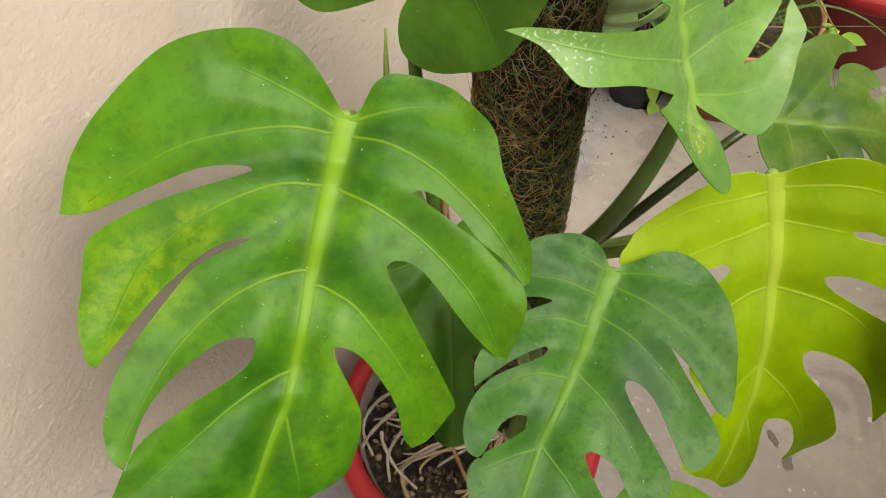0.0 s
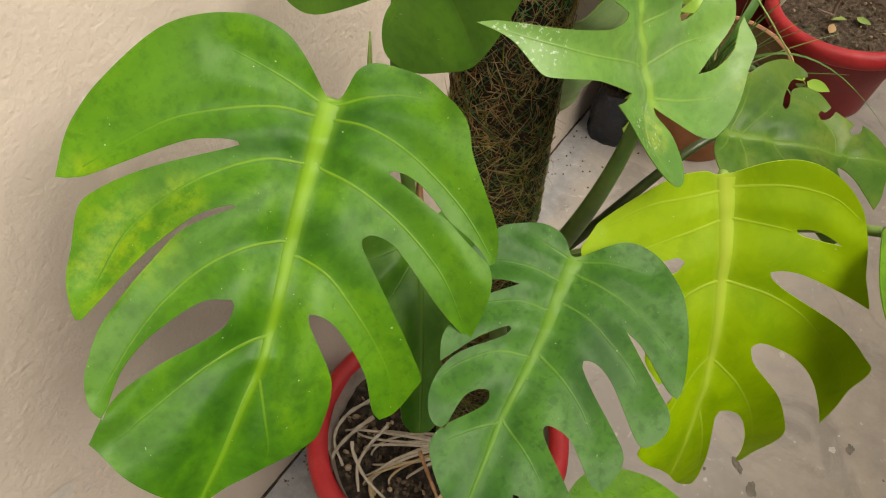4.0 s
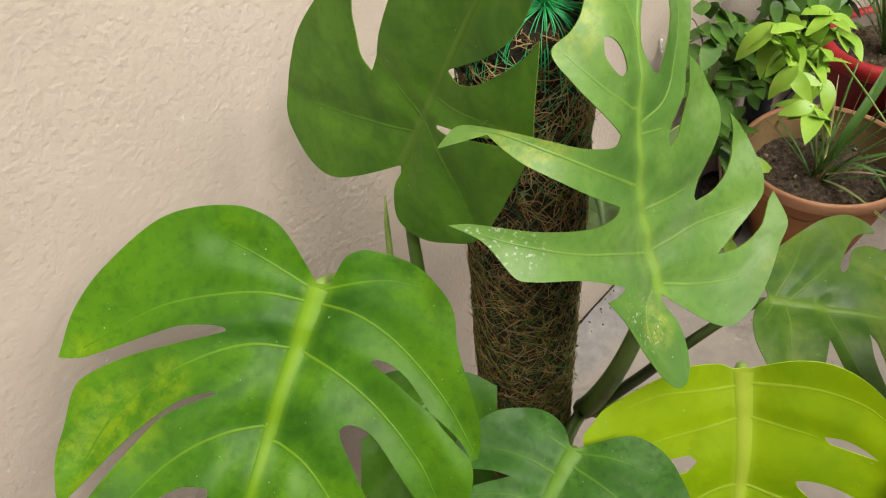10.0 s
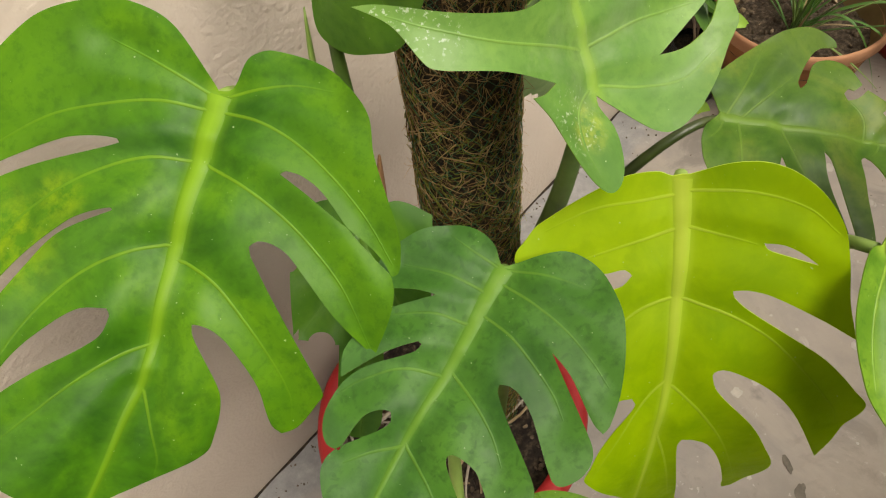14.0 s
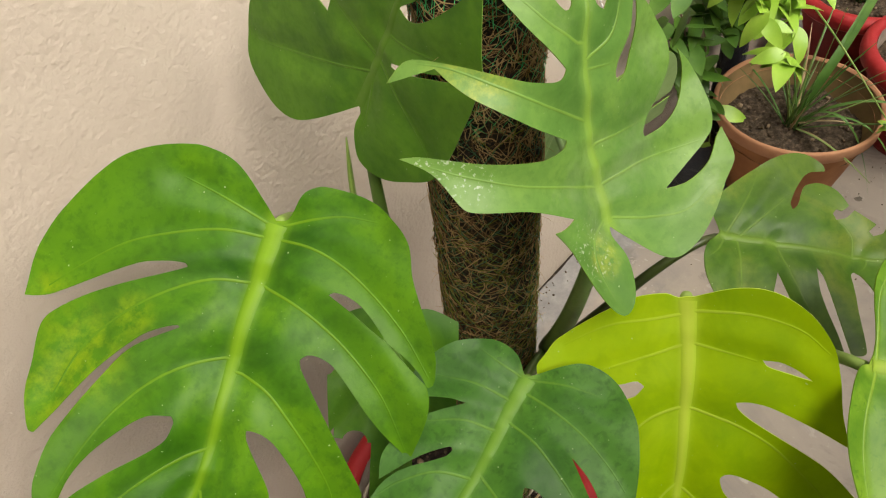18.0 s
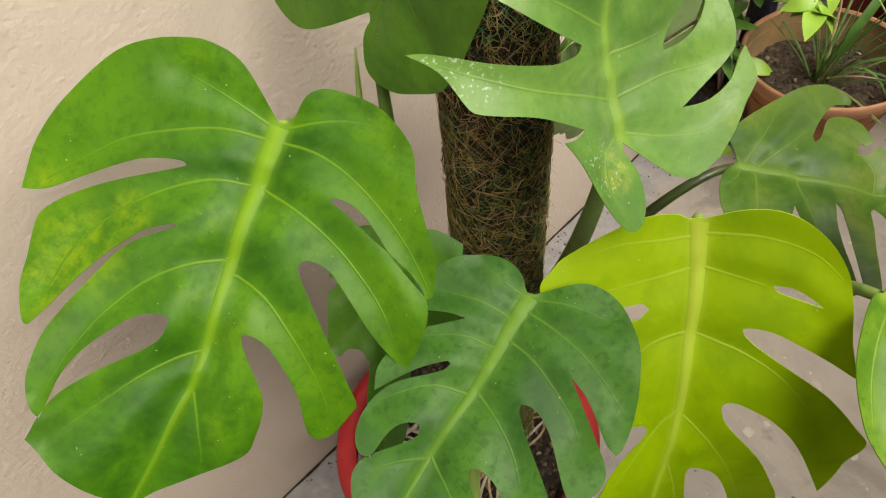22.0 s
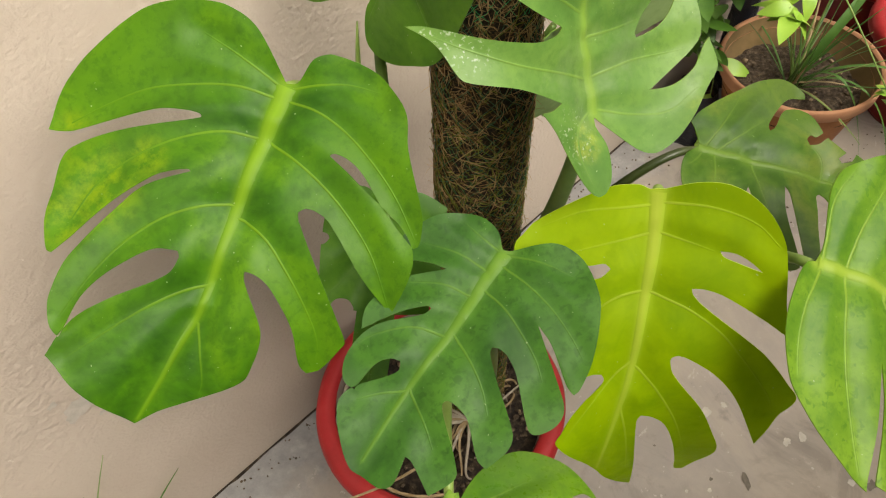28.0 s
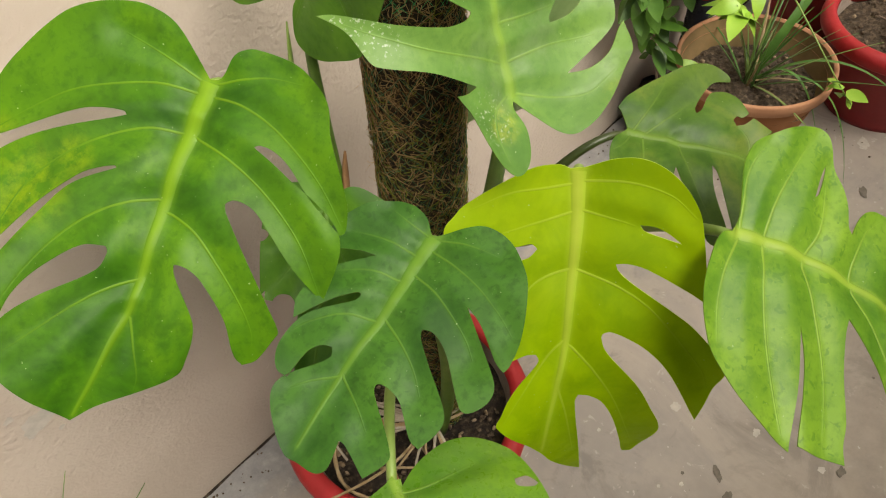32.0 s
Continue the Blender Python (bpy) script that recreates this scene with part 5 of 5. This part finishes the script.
# ---------------------------------------------------------------- strap-leaved plants
def strap(bm, base, d, length, width, sag, rng, n=9):
    """A narrow arching blade, folded along its middle."""
    side = Vector((-d.y, d.x, 0))
    if side.length < 1e-4:
        side = Vector((1, 0, 0))
    side.normalize()
    flat = Vector((d.x, d.y, 0))
    rows = []
    for i in range(n + 1):
        s = i / n
        p = Vector(base) + d * (length * s) + Vector((0, 0, -1)) * (sag * length * s * s) + flat * (0.25 * sag * length * s * s)
        w = width * (0.55 + 0.9 * s * (1 - s)) * (1 - s**4) + 0.0003
        rows.append((bm.verts.new(p + side * w), bm.verts.new(p + Vector((0, 0, -0.3 * w))), bm.verts.new(p - side * w)))
    for a, b in zip(rows, rows[1:]):
        bm.faces.new((a[0], a[1], b[1], b[0]))
        bm.faces.new((a[1], a[2], b[2], b[1]))


def strap_plant(at, z, name, label, seed, blades, reach, upright, width, dry=3, lean=(0, 0)):
    plant = thing(name, label, "plant", (at[0], at[1], z))
    rng = random.Random(seed)
    for i in range(blades):
        a = rng.uniform(0, 2 * math.pi)
        el = rng.uniform(*upright)
        d = Vector((math.cos(a) * math.cos(el) + lean[0], math.sin(a) * math.cos(el) + lean[1], math.sin(el))).normalized()
        bm = bmesh.new()
        L = rng.uniform(*reach)
        strap(bm, (rng.uniform(-0.016, 0.016), rng.uniform(-0.016, 0.016), -0.004), d, L, width * rng.uniform(0.7, 1.25), rng.uniform(0.15, 0.75) * (1.2 - math.sin(el)), rng)
        m = STRAW if i < dry else (GRASS_PALE if rng.random() < 0.35 else GRASS)
        ob = part("strap_leaf", bm, m, plant, "dry straw-coloured blade" if i < dry else "")
        sol = ob.modifiers.new("thickness", "SOLIDIFY")
        sol.thickness = 0.0006
    return plant


clump = strap_plant(CLAY_AT, 0.172, "strap_leaf_plant", "thin-leaved green strap plant in the terracotta pot", 21, 34, (0.12, 0.36), (0.5, 1.45), 0.0032, 4, (0.12, -0.16))
for end, mid_, w in (((1.925, -0.173, 0.460), (1.497, -0.218, 0.300), 0.0105), ((1.756, -0.166, 0.400), (1.564, -0.209, 0.330), 0.005), ((1.561, -0.624, 0.050), (1.492, -0.391, 0.270), 0.0042), ((1.399, -0.390, 0.020), (1.372, -0.309, 0.250), 0.0036), ((1.397, -0.453, 0.020), (1.440, -0.371, 0.200), 0.003)):
    bm = bmesh.new()
    root = Vector((CLAY_AT[0], CLAY_AT[1], 0.172))
    pts_ = bez([root, root.lerp(Vector(mid_), 0.5) + Vector((0, 0, 0.09)), Vector(mid_) + Vector((0, 0, 0.05)), Vector(end)], 16)
    rows = []
    for i, p in enumerate(pts_):
        d = (pts_[min(i + 1, 16)] - pts_[max(i - 1, 0)]).normalized()
        s = d.cross(Vector((0, 0, 1))).normalized()
        ww = w * (1 - (i / 16) ** 3) + 0.0004
        rows.append([bm.verts.new(p + s * ww - root), bm.verts.new(p - Vector((0, 0, 0.3 * ww)) - root), bm.verts.new(p - s * ww - root)])
    for a, b in zip(rows, rows[1:]):
        bm.faces.new((a[0], a[1], b[1], b[0]))
        bm.faces.new((a[1], a[2], b[2], b[1]))
    part("strap_leaf", bm, GRASS, clump)
strap_plant(BACK_RED, 0.195, "strap_leaf_plant", "upright tuft of long strap leaves in the red pot", 33, 30, (0.25, 0.5), (0.95, 1.5), 0.006, 5)
strap_plant((-0.36, 0.05), 0.0, "grass_tuft", "small tuft of dark green grass at the foot of the wall", 41, 26, (0.30, 0.46), (1.0, 1.45), 0.0026, 0, (0.25, -0.03))


# ---------------------------------------------------------------- shrub in black bags
def grow_bag(at, r, h, seed, label, top=None):
    bag = thing("grow_bag", label, "grow bag", (at[0], at[1], 0))
    bm = bmesh.new()
    rings = []
    for i in range(15):
        z = h * i / 14
        ring = []
        for k in range(48):
            a = 2 * math.pi * k / 48
            q = r * (1 + 0.10 * noise.noise(Vector((math.cos(a) * 2, math.sin(a) * 2, z * 22 + seed))) + 0.07 * noise.noise(Vector((math.cos(a) * 7, math.sin(a) * 7, z * 50 + seed))))
            q *= 1.05 - 0.25 * (z / h) ** 3
            ring.append(bm.verts.new((q * math.cos(a), q * math.sin(a), z)))
        rings.append(ring)
    for a, b in zip(rings, rings[1:]):
        for k in range(48):
            bm.faces.new((a[k], a[(k + 1) % 48], b[(k + 1) % 48], b[k]))
    bm.faces.new(rings[0][::-1])
    part("sack", bm, BAG, bag, "crumpled black plastic")
    part("soil_surface", disc_patch(r * 0.85, 30, 6, 0.006, seed, h * 0.88), SOIL, bag, "dark soil")
    if top:
        part("collar", lathe([(r * 0.86, h - 0.01), (r * 0.9, h + 0.02), (r * 0.8, h + top), (r * 0.6, h + top)], 40, 0.004, seed), RED_DARK, bag, "maroon collar")
    return bag


grow_bag(BAG_AT, 0.060, 0.14, 3, "crumpled black plastic grow bag on the paving against the wall")
grow_bag(BAG_TALL, 0.034, 0.28, 6, "tall narrow black grow bag with a maroon collar", 0.07)


def shrub_leaf_mesh(length, width, seed):
    bm = bmesh.new()
    rows = []
    for i in range(9):
        s = i / 8
        w = width * 2.05 * (s ** 0.62) * ((1 - s) ** 0.95) + 0.0002
        x = length * s
        z = -0.18 * length * s * s + 0.002 * math.sin(seed + s * 5)
        rows.append((bm.verts.new((x, w, z + 0.16 * w)), bm.verts.new((x, 0, z)), bm.verts.new((x, -w, z + 0.16 * w))))
    for a, b in zip(rows, rows[1:]):
        bm.faces.new((a[0], a[1], b[1], b[0]))
        bm.faces.new((a[1], a[2], b[2], b[1]))
    me = bpy.data.meshes.new("shrub_leaf")
    bm.to_mesh(me)
    bm.free()
    me.polygons.foreach_set("use_smooth", [True] * len(me.polygons))
    return me


def build_shrub():
    plant = thing("shrub", "leafy green shrub with lime young shoots growing from black bags", "shrub", (BAG_AT[0], BAG_AT[1], 0.12))
    org = Vector(plant.location)
    rng = random.Random(17)
    old = [shrub_leaf_mesh(l, w, i) for i, (l, w) in enumerate(((0.060, 0.020), (0.054, 0.021), (0.068, 0.023)))]
    young = [shrub_leaf_mesh(l, w, i + 5) for i, (l, w) in enumerate(((0.082, 0.025), (0.066, 0.021)))]
    tiny = [shrub_leaf_mesh(l, w, i + 9) for i, (l, w) in enumerate(((0.046, 0.016), (0.038, 0.014)))]
    for me in tiny:
        me.materials.append(BOUG_NEW)
    for me in old:
        me.materials.append(BOUG)
    for me in young:
        me.materials.append(BOUG_NEW)

    def leaves(path, count, meshes, spread, start=0.25):
        for i in range(count):
            s = start + (1 - start) * (i + rng.random()) / count
            p = path[min(len(path) - 1, int(s * (len(path) - 1)))]
            ob = new("shrub_leaf", rng.choice(meshes))
            ob.parent = plant
            ob.location = p - org + Vector((rng.uniform(-1, 1), rng.uniform(-1, 0.3), rng.uniform(-1, 1))) * spread
            if (ob.location + org).y > WALL_Y - 0.05:
                ob.location.y = WALL_Y - 0.05 - org.y - rng.uniform(0, 0.03)
            ob.rotation_euler = (rng.uniform(-0.7, 0.7), rng.uniform(-0.3, 0.9), rng.uniform(0, 2 * math.pi))
            k = rng.uniform(0.75, 1.15)
            ob.scale = (k, k, k)
            if (ob.location + org).y > WALL_Y - 0.085 and math.sin(ob.rotation_euler.z) > 0:
                ob.rotation_euler.z = -ob.rotation_euler.z

    b = Vector((BAG_AT[0], BAG_AT[1], 0.12))
    c = Vector((BAG_TALL[0], BAG_TALL[1], 0.31))
    ends = [(b, (1.060, 0.025, 0.673)), (b, (1.197, 0.015, 0.557)), (b, (1.101, 0.025, 0.512)), (c, (1.402, 0.015, 0.567)), (c, (1.576, -0.005, 0.506)),
            (c, (1.317, 0.005, 0.429)), (c, (1.470, -0.015, 0.455)), (c, (1.164, 0.025, 0.601)), (c, (1.465, 0.005, 0.522)), (c, (1.305, 0.025, 0.676)),
            (c, (1.62, -0.03, 0.60)), (c, (1.52, -0.06, 0.64)), (c, (1.68, -0.05, 0.52))]
    for i, (s, e) in enumerate(ends):
        e = Vector(e)
        path = bez([s, s.lerp(e, 0.4) + Vector((rng.uniform(-0.03, 0.03), -0.02, 0.06)), e + Vector((0, -0.01, 0.03)), e], 14)
        part("twig", tube([p - org for p in path], [0.0032 - 0.0022 * k / 14 for k in range(15)], 6), TWIG, plant)
        leaves(path, 30, old, 0.032)
    # young shoots
    for tip, cnt in (((1.162, -0.075, 0.643), 8), ((1.366, -0.105, 0.518), 8), ((1.235, -0.155, 0.463), 9), ((1.195, -0.115, 0.556), 5), ((1.378, -0.125, 0.455), 5),
                     ((1.23, -0.06, 0.60), 9), ((1.30, -0.07, 0.56), 9), ((1.42, -0.09, 0.55), 9), ((1.33, -0.09, 0.50), 7), ((1.48, -0.10, 0.50), 7)):
        tip = Vector(tip)
        path = bez([c, c.lerp(tip, 0.5) + Vector((0, -0.03, 0.05)), tip + Vector((0, 0, -0.04)), tip], 12)
        part("twig", tube([p - org for p in path], [0.0028 - 0.0018 * k / 12 for k in range(13)], 6), STALK_PALE, plant, "pale green young shoot")
        leaves(path, cnt, young, 0.014, 0.74)
    # trailing shoot over the terracotta pot
    pth = [Vector(p) for p in ((1.449, -0.127, 0.440), (1.386, -0.244, 0.400), (1.350, -0.336, 0.320), (1.383, -0.397, 0.240))]
    path = bez(pth, 14)
    part("twig", tube([p - org for p in path], [0.0022 - 0.001 * k / 14 for k in range(15)], 6), STALK_PALE, plant, "trailing pale shoot")
    leaves(path, 8, tiny, 0.010, 0.80)
    pth = [Vector(p) for p in ((1.338, 0.001, 0.210), (1.301, -0.033, 0.170), (1.274, -0.043, 0.090), (1.263, -0.048, 0.012))]
    path = bez(pth, 12)
    part("twig", tube([p - org for p in path], [0.0018 - 0.0008 * k / 12 for k in range(13)], 6), STALK_PALE, plant, "thin hanging runner")
    leaves(path, 5, young, 0.008, 0.1)


build_shrub()


# ---------------------------------------------------------------- bare twigs
def build_twigs():
    plant = thing("bare_shrub", "leafless grey-brown twigs in the red pot", "shrub", (FAR_RED[0], FAR_RED[1], 0.195))
    org = Vector((FAR_RED[0], FAR_RED[1], 0.195))
    A, B = Vector((1.764, -0.350, 0.195)), Vector((1.915, -0.416, 0.195))

    def stick(points, r0, r1):
        p = bez(points, 12)
        part("twig", tube([q - org for q in p], [r0 + (r1 - r0) * k / 12 for k in range(13)], 7), TWIG, plant)

    up = Vector((0, 0, 1))
    stick([A - up * 0.02, A + up * 0.07 + Vector((0.005, 0.01, 0)), A + up * 0.15 + Vector((-0.006, 0.0, 0)), A + up * 0.24 + Vector((0.03, -0.02, 0))], 0.005, 0.003)
    stick([A + up * 0.02, A + up * 0.035 + Vector((-0.025, 0.02, 0)), A + up * 0.045 + Vector((-0.035, 0.04, 0))], 0.0028, 0.0012)
    stick([B - up * 0.02, B + up * 0.05 + Vector((0.01, -0.01, 0)), B + up * 0.10 + Vector((0.015, -0.012, 0)), B + up * 0.20 + Vector((-0.01, 0.0, 0))], 0.006, 0.004)
    stick([B + up * 0.115 + Vector((0.013, -0.012, 0)), B + up * 0.13 + Vector((0.03, -0.05, 0)), B + up * 0.18 + Vector((0.05, -0.09, 0))], 0.004, 0.0025)
    stick([B + up * 0.045 + Vector((0.006, -0.006, 0)), B + up * 0.05 + Vector((0.02, -0.05, 0)), B + up * 0.085 + Vector((0.03, -0.085, 0))], 0.0032, 0.0015)
    stick([B + up * 0.06 + Vector((0.012, -0.03, 0)), B + up * 0.06 + Vector((0.03, -0.06, 0)), B + up * 0.055 + Vector((0.04, -0.09, 0))], 0.0022, 0.0012)
    for k, (x, y) in enumerate(((-0.06, 0.02), (0.02, 0.0), (0.045, -0.02))):
        lf = thing("fallen_leaf", "curled yellow-green fallen leaf lying on the dry soil", "leaf", (org.x + x, org.y + y, 0.204), group="fallen leaves")
        me = shrub_leaf_mesh(0.042, 0.014, k)
        me.materials.append(DEADLEAF if k == 0 else STALK_PALE)
        ob = new("blade", me)
        ob.parent = lf
        ob.rotation_euler = (0.2, -0.25, k * 2.1)


build_twigs()


# ---------------------------------------------------------------- bed beyond the paving
def build_bed():
    rng = random.Random(23)
    bm = bmesh.new()
    for i in range(420):
        x, y = rng.uniform(0.1, 1.6), rng.uniform(-1.24, -0.88)
        lump(bm, (x, y, -0.045 + rng.uniform(0, 0.01)), rng.uniform(0.006, 0.018), rng.uniform(0, 50), rng)
    tagged(part("loose_earth", bm, SOIL_DRY), "crumbled brown earth along the broken paving edge", "earth", kind="stuff")
    for k, (x, y, a) in enumerate(((1.051, -0.960, 0.2), (0.940, -0.964, 0.1), (0.828, -0.968, -0.1))):
        bm = bmesh.new()
        bmesh.ops.create_cube(bm, size=1)
        bmesh.ops.subdivide_edges(bm, edges=bm.edges, cuts=5, use_grid_fill=True)
        for v in bm.verts:
            v.co = Vector((v.co.x * 0.095, v.co.y * 0.075, v.co.z * 0.06)) * (1 - 0.28 * max(0, v.co.length - 0.5))
            v.co += v.co.normalized() * 0.006 * noise.noise(v.co * 40 + Vector((k, 0, 0)))
        ob = part("brick", bm, BRICK)
        ob.location, ob.rotation_euler = (x, y, -0.022), (0, 0, a)
        tagged(ob, "worn rounded brick half sunk in the earth bed", "brick", group="edging bricks")
    bowl = thing("yellow_bowl", "yellow plastic tub standing on the earth bed", "tub", (0.612, -0.973, -0.05))
    part("body", lathe([(0.001, 0.0), (0.055, 0.0), (0.07, 0.03), (0.082, 0.08), (0.084, 0.10), (0.078, 0.112), (0.06, 0.118), (0.001, 0.119)], 48, 0.001, 2), YELLOW, bowl)


build_bed()


# ---------------------------------------------------------------- stains and litter on the paving
def build_marks():
    rng = random.Random(31)
    spots = [  # x, y, radius, aspect, turn, material, name, label
        (*(1.424, -0.496), 0.020, 0.45, 0.5, STAIN), (*(0.601, -0.586), 0.018, 0.3, 0.9, STAIN), (*(0.570, -0.624), 0.016, 0.6, 0.4, STAIN),
        (*(0.746, -0.749), 0.010, 0.7, 0.0, STAIN), (*(0.025, -0.136), 0.006, 0.9, 0.0, STAIN), (*(1.276, -0.525), 0.006, 0.6, 0.4, STAIN),
        (*(1.579, -0.430), 0.020, 0.7, 0.3, SPLASH), (*(1.611, -0.518), 0.014, 0.7, 0.3, SPLASH), (*(1.576, -0.569), 0.014, 0.6, 0.8, CHALK_RED),
        (*(1.724, -0.684), 0.016, 0.5, 0.2, CHALK_RED), (*(0.453, -0.544), 0.005, 0.8, 0.2, CHALK_RED), (*(0.372, -0.637), 0.009, 0.8, 0.2, SPLASH),
        (*(0.717, -0.601), 0.008, 0.8, 0.1, SPLASH), (*(0.744, -0.617), 0.009, 0.8, 0.6, SPLASH), (*(0.666, -0.461), 0.010, 0.8, 0.4, SPLASH),
        (*(0.414, -0.548), 0.022, 0.7, 1.1, SPLASH), (*(0.541, -0.549), 0.004, 0.9, 0.0, SPLASH), (*(0.512, -0.699), 0.004, 0.9, 0.0, SPLASH),
        (*(0.995, -0.770), 0.008, 0.8, 0.0, SPLASH), (*(1.353, -0.386), 0.016, 0.7, 0.4, SPLASH), (*(1.250, -0.366), 0.013, 0.7, 0.4, SPLASH),
        (*(1.242, -0.406), 0.010, 0.7, 0.4, SPLASH),
    ]
    for k in range(44):
        x, y = rng.uniform(0.30, 1.5), rng.uniform(-0.82, -0.34)
        spots.append((x, y, 0.0022 + 0.007 * rng.random() ** 3, rng.uniform(0.6, 1.0), rng.uniform(0, 3), STAIN if k % 5 == 0 else SPLASH))
    for x, y, r, asp, turn, m in spots:
        bm = blot(x, y, 0.0012 + rng.uniform(0, 0.0006), r, rng, asp, turn)
        names = {STAIN: ("dirt_stain", "dark ragged dirt stain on the cement"), SPLASH: ("lime_splash", "whitish lime splash on the cement"), CHALK_RED: ("red_mark", "faded red mark on the cement")}
        nm, lab = names[m]
        tagged(part(nm, bm, m), lab, "stain", kind="structure")
    # scribbles of red on the paving far off
    for k in range(9):
        x, y = rng.uniform(2.15, 3.1), rng.uniform(-0.8, -0.2)
        p = [Vector((x, y, 0.001))]
        for j in range(4):
            p.append(p[-1] + Vector((rng.uniform(-0.07, 0.09), rng.uniform(-0.08, 0.08), 0)))
        bm = tube(bez(p, 14), 0.006, 4, squash=0.12)
        tagged(part("red_mark", bm, CHALK_RED), "faded red scribble on the cement", "stain", kind="structure")
    # white drips on the wall
    for x, z, h in (((1.090, 0.602, 0.035)), ((1.131, 0.530, 0.035)), ((1.056, 0.508, 0.035)), ((0.974, 0.636, 0.035)), ((0.972, 0.582, 0.035))):
        bm = bmesh.new()
        q = [Vector((x, WALL_Y - 0.0065, z))]
        for j in range(4):
            q.append(q[-1] + Vector((rng.uniform(-0.008, 0.008), 0, -h / 4)))
        tube(bez(q, 10), [0.0022 + 0.0012 * math.sin(i * 1.7) for i in range(11)], 6, bm=bm, squash=1.0)
        tagged(part("lime_drip", bm, LIMEWASH), "whitewash drip on the plaster wall", "stain", kind="structure")
    # flaked whitish patches low on the wall
    for x, z, r in ((-0.142, 0.463, 0.024), (-0.112, 0.442, 0.006), (-0.128, 0.425, 0.005), (-0.165, 0.50, 0.007)):
        ob = part("flaked_patch", blot(0, 0, 0, r, rng, 0.7, 0.4), SPLASH)
        ob.location, ob.rotation_euler = (x, WALL_Y - 0.0068, z), (math.pi / 2, 0, 0)
        tagged(ob, "flaked whitish patch on the plaster wall", "stain", kind="structure")
    # crumbs of earth at the foot of the wall and round the pots
    bm = bmesh.new()
    for i in range(300):
        if i % 3:
            x, y = rng.uniform(-0.6, 1.3), WALL_Y - 0.012 - abs(rng.gauss(0, 0.03))
        else:
            x, y = rng.uniform(1.05, 1.7), rng.uniform(-0.5, 0.0)
        lump(bm, (x, y, 0.0012), rng.uniform(0.0008, 0.003), i, rng, 1)
    tagged(part("crumbs", bm, CLOD), "scattered crumbs of earth on the paving", "earth", kind="stuff")
    # two stones wedged between the pots
    for k, (x, y) in enumerate(((1.567, -0.201), (1.596, -0.235))):
        bm = bmesh.new()
        lump(bm, (0, 0, 0.012), 0.026, k * 3 + 1, rng, 3)
        ob = part("stone", bm, CHIP)
        ob.location = (x, y, 0)
        tagged(ob, "greyish stone lying between the pots", "stone", group="stones")


build_marks()
